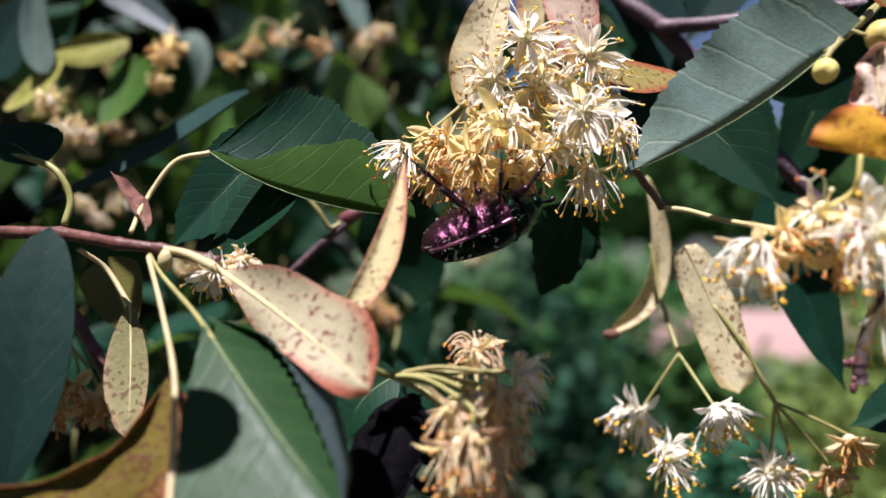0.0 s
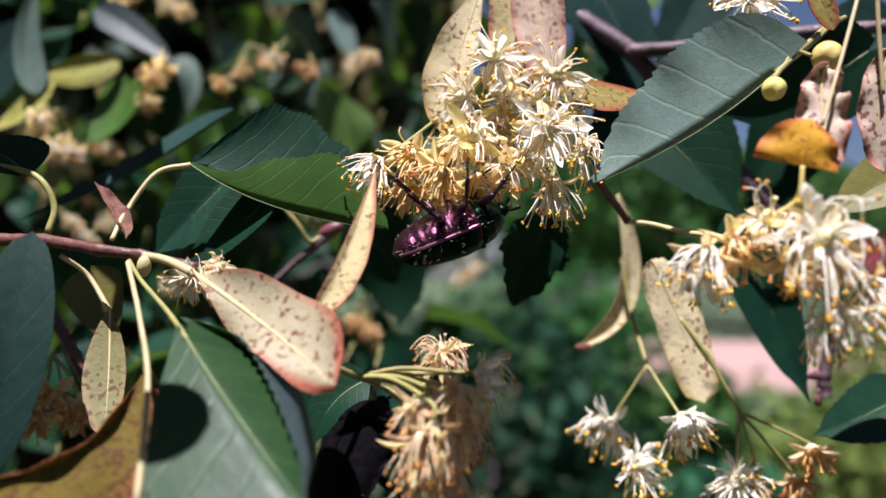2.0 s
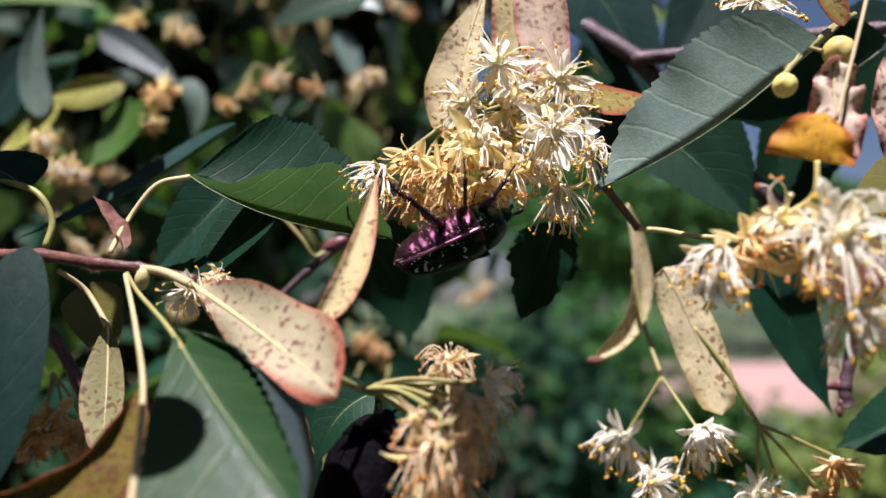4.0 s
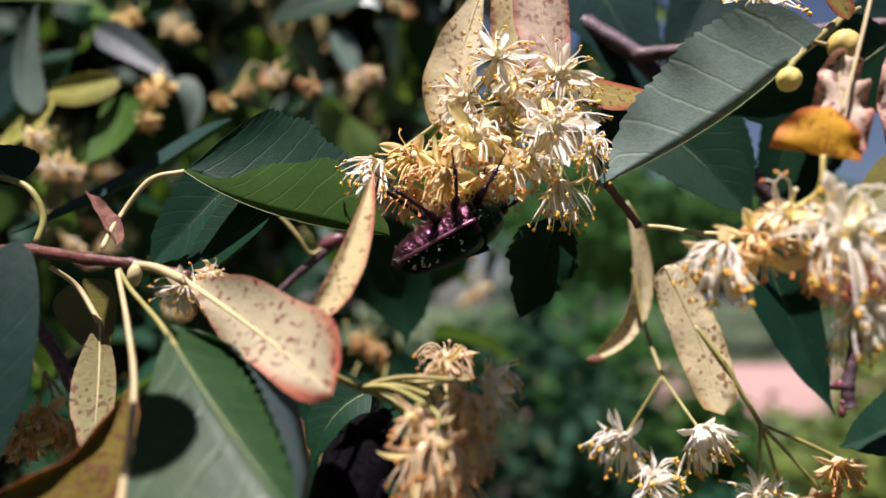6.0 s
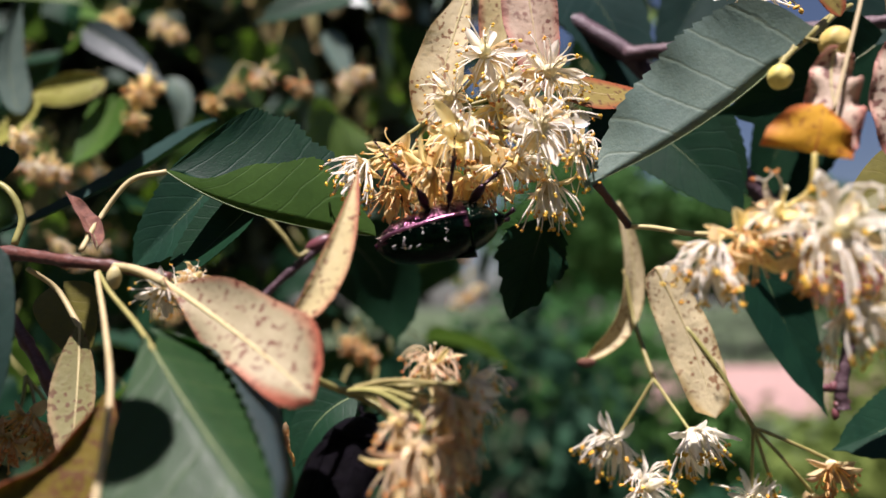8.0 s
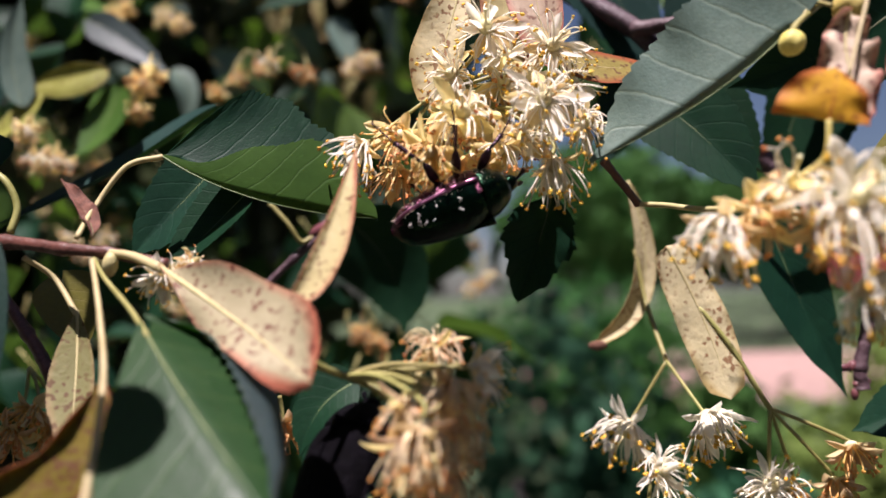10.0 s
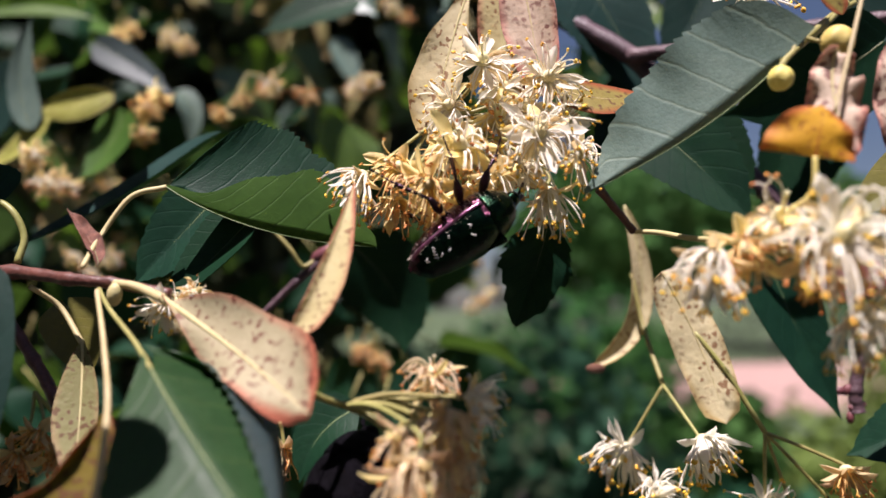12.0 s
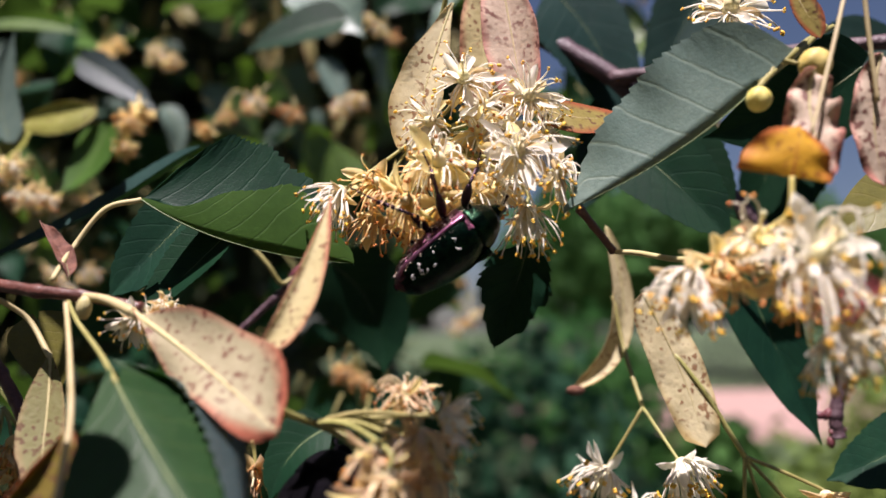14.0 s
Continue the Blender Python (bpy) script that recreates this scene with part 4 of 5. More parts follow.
    leaf("speckled greenish bract on a thin stalk", (-4.71, 11.60, -0.79), (-4.57, 11.30, -1.61), (-4.37, 10.70, -2.65), (0.2, -1, 0.1), 0.26, 0.36, 10, 10, BRACT_GREEN, shape=club, teeth=0,
         name="bract", category="bract", rib=0.03, petiole=[(-4.71, 11.60, -0.85), (-5.15, 11.80, -0.30), (-5.44, 11.50, -0.00)], petiole_mat=STALK_PALE, petiole_r=0.045)
    leaf("small reddish dry leaf on the twig", (-4.38, 11.40, 0.27), (-4.71, 11.80, 0.69), (-5.20, 12.10, 1.21), (0.6, -1, 0.1), 0.15, 0.17, 45, 25, DRY, shape=lance, teeth=0, rib=0.015, wave=0.05, waves=2.6)


foreground()


def buds():
    ob = thing("flower_bud_cluster", "two round yellow-green lime flower buds on stalks", "flower buds", W((5.65, 10.70, 2.90)))
    o = W((5.65, 10.70, 2.90))
    for p, r in (((5.20, 10.50, 2.42), 0.165), ((6.03, 10.60, 2.92), 0.215)):
        v, f = ball((0, 0, 0), r * CM, r * CM, r * 1.05 * CM, 12, 30, ribs=5, rib=0.07)
        part("bud", mesh_of("bud", v, f, BUD), ob, m=Matrix.Translation(W(p) - o) @ pose(0, 0, 0, 35, 20, 0))
    stem("pedicel", [(5.24, 10.60, 2.59), (5.50, 10.80, 2.85), (6.16, 11.20, 3.36), (6.67, 11.50, 3.81)], 0.045, 0.04, STALK, ob, origin=o)
    stem("pedicel", [(5.80, 10.60, 2.94), (5.68, 10.90, 3.09), (5.50, 10.80, 2.85)], 0.03, 0.03, STALK, ob, origin=o)


buds()


# ---- flower clusters ----
def clusters():
    cluster("main cream lime flower cluster full of stamens", (0.53, 13.00, 2.62), [
        ((1.32, 12.20, 3.33), (-0.05, -1, 0.35), FRESH, 1.0), ((0.81, 12.50, 2.75), (-0.6, -0.8, -0.1), FRESH, 0.9), ((2.34, 12.40, 3.10), (0.3, -1, 0.15), FRESH, 1.0),
        ((2.05, 11.40, 1.99), (0.1, -1, 0.12), STAR, 1.0), ((0.92, 11.50, 1.86), (-0.05, -0.9, 0.3), CREAM, 1.05), ((0.45, 11.40, 1.36), (-0.25, -0.75, -0.5), HONEY, 0.95),
        ((0.05, 12.00, 1.66), (-0.4, -0.6, 0.1), HONEY, 0.95), ((-0.54, 11.90, 1.56), (-0.6, -0.45, -0.5), NODDING, 0.95), ((2.21, 11.80, 1.22), (0.05, -0.4, -0.9), NODDING, 1.0),
        ((2.68, 11.90, 1.79), (0.8, -0.5, -0.2), STAR, 0.85), ((-0.08, 12.20, 1.26), (-0.2, -0.4, -0.9), HONEY, 0.95), ((1.02, 12.00, 1.33), (0, -0.5, -0.8), HONEY, 1.0),
        ((1.43, 12.10, 1.51), (0.1, -0.5, -0.7), CREAM, 0.95), ((1.58, 12.60, 2.59), (0, -0.9, 0.1), CREAM, 0.95), ((1.79, 12.20, 1.66), (0.1, -0.7, -0.5), FRESH, 0.9),
        ((2.01, 12.70, 2.71), (0.2, -0.9, -0.2), FRESH, 0.9), ((0.58, 12.30, 1.22), (-0.1, -0.4, -0.9), HONEY, 0.9),
        ((1.67, 13.00, 3.15), (0, -1, 0.1), FRESH, 0.9), ((2.12, 12.80, 2.45), (0.1, -0.9, -0.2), CREAM, 0.95), ((1.36, 12.70, 2.10), (0, -0.9, -0.2), CREAM, 0.95), ((2.59, 12.60, 2.45), (0.5, -0.8, 0), FRESH, 0.85), ((2.01, 12.70, 1.91), (0, -0.8, -0.5), CREAM, 1.0), ((0.71, 12.70, 1.96), (-0.3, -0.8, -0.2), HONEY, 0.95)],
        peduncle=[(0.53, 13.00, 2.62), (0.39, 13.20, 3.51), (0.89, 13.20, 4.51), (1.13, 13.00, 5.23)])
    cluster("white lime flower cluster on the neighbouring twig", (4.49, 10.40, 0.26), [
        ((5.09, 9.00, 0.17), (0.15, -1, 0.35), STAR, 1.15), ((4.69, 9.60, 0.43), (-0.05, -0.7, 0.6), CREAM, 0.95), ((3.96, 9.70, 0.07), (-0.5, -0.5, -0.55), NODDING, 1.05),
        ((4.35, 9.80, 0.15), (-0.1, -0.7, -0.3), HONEY, 0.9), ((5.05, 9.70, -0.05), (0, -0.7, -0.5), HONEY, 0.9), ((5.41, 9.30, -0.63), (0, -0.5, -0.9), NODDING, 1.0),
        ((5.96, 9.50, -0.34), (0.4, -0.6, -0.6), NODDING, 1.0)],
        peduncle=[(4.49, 10.40, 0.26), (4.35, 12.00, 0.45), (4.17, 13.20, 0.66), (3.86, 13.60, 0.73)], stalk_mat=STALK_PALE)
    cluster("faded tan lime flower cluster close to the lens", (-0.71, 10.30, -1.69), [
        ((0.46, 10.50, -1.39), (0.1, -0.4, 0.8), DROOPING, 0.7), ((0.19, 9.50, -1.91), (-0.4, -0.5, -0.6), DROOPING, 0.8), ((0.43, 9.80, -1.86), (0, -0.7, -0.4), CREAM, 0.75),
        ((0.68, 9.60, -1.74), (0.2, -0.6, -0.5), DROOPING, 0.8), ((0.91, 9.90, -1.59), (0.8, -0.4, 0), NODDING, 0.75), ((0.21, 9.20, -2.26), (-0.1, -0.5, -0.9), DROOPING, 0.85),
        ((0.35, 9.10, -2.11), (0.1, -0.5, -0.9), DROOPING, 0.85), ((0.71, 9.60, -2.13), (0.4, -0.5, -0.8), DROOPING, 0.8), ((0.32, 9.30, -2.59), (0, -0.4, -0.9), DROOPING, 0.85),
        ((0.53, 9.50, -2.60), (0.2, -0.4, -0.9), DROOPING, 0.8)],
        peduncle=[(-0.71, 10.30, -1.69), (-0.93, 9.80, -1.51), (-1.18, 9.60, -1.27)])
    cluster("two small white lime flowers on long stalks", (4.58, 15.00, -2.03), [
        ((3.87, 15.10, -3.17), (-0.5, -0.45, -0.6), SPIDER, 1.4), ((4.90, 13.90, -2.85), (0.35, -0.5, -0.65), SPIDER, 1.4)],
        peduncle=[(4.58, 15.00, -2.03), (4.53, 15.50, -1.50), (4.47, 16.00, -0.84), (4.37, 16.20, 0.10)], stalk_mat=STALK, bend=0.1)
    cluster("small white flower on a stalk from below", (3.99, 14.50, -4.87), [((4.20, 14.50, -3.90), (0.5, -0.6, 0.2), SPIDER, 1.2)], bend=0.2)
    cluster("withered brown flowers on forked green stalks", (6.15, 14.30, -2.84), [
        ((7.44, 14.20, -3.47), (0.2, -0.6, -0.7), FADED, 1.05), ((6.08, 14.30, -4.18), (-0.1, -0.7, 0.35), SPIDER, 1.2), ((7.23, 14.40, -4.10), (0.1, -0.5, -0.8), FADED, 0.9), ((6.64, 14.60, -4.21), (0.0, -0.4, -0.9), FADED, 0.6)],
        peduncle=[(6.15, 14.30, -2.84), (5.85, 14.25, -2.34), (5.53, 14.30, -1.75), (5.06, 14.45, -1.05)], stalk_mat=STALK, bend=0.1)
    cluster("white flower with yellow stamens behind the large leaf", (6.08, 12.60, 4.02), [((5.46, 12.00, 4.27), (-0.1, -0.75, 0.35), FRESH, 1.25)])
    cluster("faded flowers in the shade low on the twig", (-7.02, 14.50, -1.79), [
        ((-6.74, 14.20, -2.48), (0, -0.8, -0.5), FADED, 1.0), ((-7.02, 14.00, -2.85), (0, -0.8, -0.5), FADED, 1.0), ((-6.51, 14.60, -2.84), (0.2, -0.8, -0.5), FADED, 1.0)])
    cluster("pale withered flower remains beside the bract", (-3.54, 11.30, -0.07), [((-2.98, 11.40, -0.18), (0.7, -0.4, 0.35), CREAM, 0.55), ((-3.18, 11.30, -0.31), (0.2, -0.6, 0.5), FRESH, 0.5)], stalk_mat=STALK_PALE, stalk_r=0.03)
    cluster("small cream flower under the bract", (-3.57, 11.20, -0.16), [((-3.32, 11.20, -0.36), (-0.2, -0.6, -0.7), FRESH, 0.7)], stalk_mat=STALK_PALE)
    cluster("brown seed flowers behind the bract", (-2.02, 12.50, -2.18), [((-1.95, 12.40, -2.61), (0.1, -0.8, -0.5), FADED, 0.8)])


clusters()


def twigs():
    def twig(label, points, r0, r1, mat, knots=3, name="twig"):
        o = W(points[0])
        ob = thing(name, label, "twig", o)
        stem("stem", points, r0, r1, mat, ob, sides=10, n=40, rough=0.18, origin=o, knots=knots)
        return ob

    twig("reddish young lime twig with small nodes", [(-7.41, 11.80, 0.27), (-5.70, 11.50, 0.22), (-4.72, 11.20, 0.08), (-4.06, 11.10, 0.00), (-3.24, 11.20, -0.18)], 0.105, 0.075, BARK_RED, 4)
    twig("purple-brown twig crossing lower down", [(-7.00, 13.40, -0.28), (-6.27, 13.10, -1.14), (-5.82, 12.90, -1.71), (-5.20, 12.70, -2.78)], 0.095, 0.11, BARK_RED)
    twig("dark purple branch behind the flowers", [(1.65, 17.50, 7.26), (3.25, 17.00, 5.85), (4.70, 16.60, 4.74), (6.12, 16.40, 3.00), (7.36, 16.20, 1.51), (8.32, 16.20, 0.43)], 0.22, 0.18, BARK_DARK, 4, "branch")
    twig("dark side branch reaching towards the sky", [(4.61, 16.50, 4.74), (5.61, 15.80, 4.63), (7.69, 15.00, 4.69), (9.45, 14.60, 4.72)], 0.15, 0.13, BARK_DARK, 2, "branch")
    dead = twig("dead grey twig with a withered bud", [(8.82, 15.40, -0.85), (8.57, 15.50, -1.52), (8.37, 15.50, -2.29), (8.38, 15.50, -2.71)], 0.12, 0.13, BARK_DARK)
    v, f = [], []
    for k, q in enumerate(((8.02, 15.40, -2.28), (8.20, 15.50, -2.27), (8.30, 15.50, -2.65), (8.49, 15.60, -2.59), (8.24, 15.50, -2.79))):
        ball(W(q) - W((8.82, 15.40, -0.85)), 0.13 * CM, 0.06 * CM, 0.08 * CM, 5, 6, v, f, Euler((k, k * 2, 0)).to_matrix())
    part("withered_bud", mesh_of("withered_bud", v, f, TWIG_BUD), dead, "crumpled dark red bud")
    twig("reddish stalk with a green node", [(3.23, 13.20, 1.42), (3.56, 13.40, 1.06), (3.86, 13.60, 0.73)], 0.07, 0.06, BARK_RED, 1)
    twig("brown twig with a purple bud", [(-3.30, 16.00, -0.62), (-2.49, 16.00, 0.13), (-1.68, 16.00, 0.77)], 0.07, 0.09, BARK_DARK, 2)
    arc = thing("leaf_stalk", "bent green leaf stalk at the twig", "leaf stalk", W((-5.67, 11.60, 0.36)))
    stem("stem", [(-5.69, 11.60, 0.36), (-5.65, 11.70, 0.77), (-5.88, 11.70, 1.20), (-6.37, 11.80, 1.39), (-7.00, 11.90, 1.46)], 0.055, 0.05, STALK, arc, origin=W((-5.67, 11.60, 0.36)))


    o = W((-3.96, 11.00, -0.07))
    node = thing("leaf_bud", "small green-brown bud at a twig node", "bud", o)
    v, f = ball((0, 0, 0), 0.11 * CM, 0.10 * CM, 0.17 * CM, 7, 10)
    part("scale", mesh_of("scale", v, f, STALK_PALE), node, m=pose(0, 0, -0.1 * CM, 12, 10, 0))
    o = W((-1.91, 16.00, 0.69))
    bud = thing("twig_bud", "purple red bud at the end of a brown twig", "bud", o)
    v, f = ball((0, 0, 0), 0.15 * CM, 0.14 * CM, 0.32 * CM, 7, 10)
    part("scale", mesh_of("scale", v, f, TWIG_BUD), bud, m=pose(0, 0, 0, 10, 65, 0))
    stem("stalk", [(-2.92, 15.80, 1.22), (-2.57, 15.80, 0.81), (-2.33, 15.90, 0.45), (-2.08, 16.00, 0.57)], 0.05, 0.05, STALK, bud, origin=o)
    # long stalk and bracts beside the buds
    o = W((6.66, 10.40, 2.71))
    ob = thing("flower_stalk", "long pale flower stalk hanging past the dry bracts", "flower stalk", o)
    stem("stem", [(6.65, 10.40, 4.04), (6.67, 10.40, 3.25), (6.72, 10.40, 2.33)], 0.035, 0.03, STALK_PALE, ob, origin=o)
    stem("stem", [(6.31, 10.20, 3.80), (5.91, 9.90, 2.85), (5.44, 9.60, 1.72)], 0.028, 0.026, STALK_PALE, ob, origin=o)
    leaf("speckled pinkish bract on a long stalk", (6.87, 10.50, 3.01), (6.71, 10.50, 2.13), (6.77, 10.50, 1.21), (-0.2, -1, 0.2), 0.3, 0.3, 15, 10, BRACT_PINK, shape=tongue, teeth=0,
         wave=0.06, name="bract", category="bract", rib=0.03)
    leaf("small rusty leaf by the buds", (5.98, 11.00, 4.15), (6.16, 11.00, 3.81), (6.33, 11.00, 3.44), (0, -1, 0.3), 0.22, 0.22, 10, 10, BRACT_BROWN, shape=tongue, teeth=0, name="bract", category="bract")
    leaf("dull olive leaf behind the white flowers", (8.55, 12.50, 1.56), (7.82, 12.50, 1.26), (6.99, 12.50, 0.74), (0, -1, 0.5), 0.5, 0.6, 8, 8, LEAF_OLIVE, teeth=0)


twigs()


# ---- background leaves, bracts and flowers of the same tree ----
def backdrop():
    rng = random.Random(12)
    models = []
    for k, (mat, label) in enumerate(((LEAF, "dark green lime leaf inside the crown"), (LEAF_GREY, "grey-blue lime leaf inside the crown, sheen put into its colour"),
                                      (LEAF_LIGHT, "green lime leaf inside the crown, sunlight put into its colour"), (BRACT_GREEN, "pale bract hanging inside the crown"))):
        ob = thing("bract" if k == 3 else "leaf", label, "bract" if k == 3 else "leaf", None, "crown leaves")
        shape, wide, teeth = (tongue, 0.8, 0) if k == 3 else (ovate, 2.1, 14)
        v, f, uv, ribs = blade_data((0, 0, 0), (0, 2.6 * CM, 0.2 * CM), (0, 5.4 * CM, -0.5 * CM), (0, 0, 1), wide * CM, wide * CM, 12, 16, shape, teeth, 0.06, 5, 12, 0.12 * CM, 2.0)
        blade = part("blade", mesh_of("blade", v, f, mat, uv), ob)
        v, f = tube([Vector((0, -1.8 * CM, 0.4 * CM)), Vector((0, -0.8 * CM, 0.25 * CM)), Vector((0, 0, 0))], lambda t: 0.05 * CM, 5)
        part("petiole", mesh_of("petiole", v, f, STALK), ob)
        models.append(ob)
    places = []
    for k in range(270):
        y = rng.uniform(0.27, 0.66)
        x = rng.uniform(-0.66, 0.08) * y
        z = EYE + y * rng.uniform(-0.16, 0.46)
        places.append((x, y, z))
    for k in range(60):
        y = rng.uniform(0.2, 0.5)
        places.append((rng.uniform(-0.6, -0.05) * y, y, EYE + y * rng.uniform(-0.35, -0.1)))
    for k in range(44):
        y = rng.uniform(0.26, 0.6)
        places.append((rng.uniform(0.05, 0.35) * y, y, EYE + y * rng.uniform(0.22, 0.5)))
    for k, p in enumerate(places):
        m = Matrix.Translation(p) @ pose(0, 0, 0, rng.uniform(-110, 10), rng.uniform(-50, 50), rng.uniform(0, 360)) @ Matrix.Scale(rng.uniform(0.42, 0.78), 4)
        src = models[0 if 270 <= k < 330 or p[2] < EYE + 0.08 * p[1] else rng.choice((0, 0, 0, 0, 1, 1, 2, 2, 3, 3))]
        copy_thing(src, m).scale = m.to_scale()
    for k in range(14):
        y = rng.uniform(0.34, 0.54)
        m = Matrix.Translation((rng.uniform(-0.30, 0.06) * y, y, EYE + y * rng.uniform(0.12, 0.46))) @ pose(0, 0, 0, rng.uniform(-115, -65), rng.uniform(-25, 25), rng.uniform(-60, 60)) @ Matrix.Scale(rng.uniform(0.4, 0.7), 4)
        copy_thing(models[3], m).scale = m.to_scale()
    for k, ob in enumerate(models):
        ob.matrix_basis = Matrix.Translation((-0.14 + 0.03 * k, 0.40, EYE + 0.05 + 0.04 * k)) @ pose(0, 0, 0, -70, 20, 40 * k)
    for k in range(34):
        y = rng.uniform(0.24, 0.5)
        x, z = (rng.uniform(-0.6, 0.1) if k < 28 else rng.uniform(-0.22, 0.05)) * y, y * rng.uniform(-0.05 if k < 28 else 0.14, 0.42)
        c = (x * 100, y * 100, z * 100)
        cluster("blurred tan lime flowers inside the crown", c, [
            ((c[0] + rng.uniform(-0.8, 0.8), c[1] + rng.uniform(-0.8, 0), c[2] - rng.uniform(0.6, 1.6)), (rng.uniform(-0.5, 0.5), -0.6, -0.6), rng.choice((HONEY, CREAM, CREAM, FADED)), 0.8)
            for _ in range(3)], "crown flowers", far=True)


backdrop()


def near_backdrop():
    leaf("upright grey-blue leaf deeper in the crown", (-11.06, 21.30, 4.92), (-11.35, 21.30, 6.45), (-11.01, 21.30, 8.08), (0.5, -1, 0.2), 0.34, 0.46, 15, 15, LEAF_GREY, teeth=10)
    leaf("broad blue-green leaf deeper in the crown", (-13.46, 22.90, 5.26), (-12.82, 22.90, 6.46), (-12.35, 22.90, 7.68), (0.2, -1, 0.5), 0.8, 0.8, 10, 10, LEAF_DULL, teeth=10)
    leaf("curled pale yellow-green bract deeper in the crown", (-10.68, 21.30, 5.40), (-9.52, 21.00, 5.38), (-8.64, 21.30, 5.79), (0, -0.7, 0.7), 0.52, 0.42, 15, -25, BRACT_LIME, shape=tongue, teeth=0,
         curl_l=60, curl_r=-20, name="bract", category="bract")
    leaf("slanting blue-grey leaf deeper in the crown", (-10.47, 24.00, 8.22), (-9.27, 24.00, 7.48), (-7.84, 23.60, 6.34), (0.35, -1, 0.0), 0.50, 0.55, 10, 10, LEAF_SHEEN, teeth=8)
    leaf("drooping pale leaf in the crown", (-9.20, 28.00, 7.79), (-8.76, 28.00, 6.83), (-8.95, 28.00, 5.68), (0.3, -0.8, 0.6), 0.4, 0.5, 10, 10, LEAF_GREY, teeth=0)
    leaf("grey-blue leaf seen edge on in the crown", (-4.31, 34.00, 11.62), (-3.79, 34.00, 10.32), (-3.29, 34.00, 9.28), (0.2, -0.8, 0.7), 0.6, 0.6, 10, 10, LEAF_GREY, teeth=0)
    leaf("wide green leaf in the crown, in the sunlit leaf tone", (-8.38, 21.30, 5.14), (-8.79, 21.20, 4.16), (-9.46, 21.00, 3.34), (-0.3, -1, 0.3), 0.72, 0.72, 10, 10, LEAF_LIGHT, teeth=10)
    leaf("dark leaf over the top of the view", (-2.21, 24.00, 9.30), (-3.64, 24.00, 8.94), (-5.25, 24.00, 8.31), (0, -0.9, 0.6), 0.9, 0.9, 10, 20, LEAF, teeth=10)
    leaf("sunlit green leaf high in the crown", (-15.06, 25.00, 9.41), (-13.19, 25.00, 9.69), (-10.74, 25.00, 9.38), (0, -0.6, 0.9), 0.9, 1.2, 10, 10, LEAF_LIGHT, teeth=10)
    leaf("yellow-green bract drooping in the crown", (-10.68, 21.60, 5.32), (-11.26, 21.40, 4.46), (-12.19, 21.40, 3.87), (0.1, -0.8, 0.6), 0.42, 0.40, 15, 10, BRACT_LIME, shape=tongue, teeth=0, name="bract", category="bract")
    for label, node, places, kind in (
            ("tan lime flowers in the shade", (-12.55, 30.00, 12.08), ((-12.40, 30.00, 10.81), (-12.16, 30.50, 11.23)), HONEY), ("cream lime flowers in the shade", (-10.06, 30.00, 11.83), ((-10.38, 30.00, 10.68), (-9.98, 30.50, 10.51)), CREAM),
            ("orange-brown faded flowers in the crown", (-7.29, 21.30, 5.94), ((-7.68, 21.30, 5.46), (-7.56, 21.60, 5.79), (-7.87, 21.30, 4.74)), HONEY), ("cream flowers hanging on a thin stalk", (-10.01, 20.50, 4.24), ((-10.05, 20.50, 3.25), (-9.79, 20.90, 3.24), (-10.46, 20.50, 4.01)), CREAM),
            ("small pinkish faded flower in the crown", (-3.33, 37.00, 8.76), ((-3.83, 37.00, 7.98), (-3.00, 37.00, 7.92)), FADED), ("faded flowers below the bract", (-2.01, 24.00, -0.91), ((-2.18, 24.00, -1.60), (-1.79, 24.50, -1.98)), FADED)):
        cluster(label, node, [(p, (0.1 * k, -0.8, -0.5), kind, 0.9) for k, p in enumerate(places)])


near_backdrop()


# ---- beetles ----
LENGTH = (-0.95, -0.88, -0.75, -0.50, -0.20, 0.10, 0.36, 0.60, 0.78, 0.90)
HALF = (0.12, 0.26, 0.39, 0.46, 0.50, 0.52, 0.50, 0.43, 0.31, 0.20)
BACK = (0.04, 0.16, 0.26, 0.33, 0.38, 0.40, 0.38, 0.32, 0.23, 0.14)
FRONT = (0.06, 0.16, 0.25, 0.33, 0.38, 0.42, 0.41, 0.34, 0.22, 0.13)


def shell_part(x0, x1, a0, a1, mat, name, grow=1.0, steps=0, step=0.05, rings=26, segs=18, soft=0.0):
    """A stretch of the beetle's shell between two lengths and two angles round its body."""
    verts, faces = [], []
    for i in range(rings + 1):
        u = i / rings
        x = x0 + (x1 - x0) * u
        g = grow * (1.0 + (step * ((u * steps) % 1.0) if steps else 0.0))
        g *= 1.0 - soft * (2 * abs(u - 0.5)) ** 8
        w, hb, hf = (float(np.interp(x, LENGTH, row)) * g for row in (HALF, BACK, FRONT))
        for k in range(segs + 1):
            a = a0 + (a1 - a0) * k / segs
            c, q = math.cos(a), math.sin(a)
            verts.append(Vector((x, w * math.copysign(abs(c) ** 0.85, c), (hb if q > 0 else hf) * math.copysign(abs(q) ** 0.85, q))) * CM)
    n = segs + 1
    for i in range(rings):
        for k in range(segs):
            faces.append((i * n + k, (i + 1) * n + k, (i + 1) * n + k + 1, i * n + k + 1))
    return mesh_of(name, verts, faces, mat)


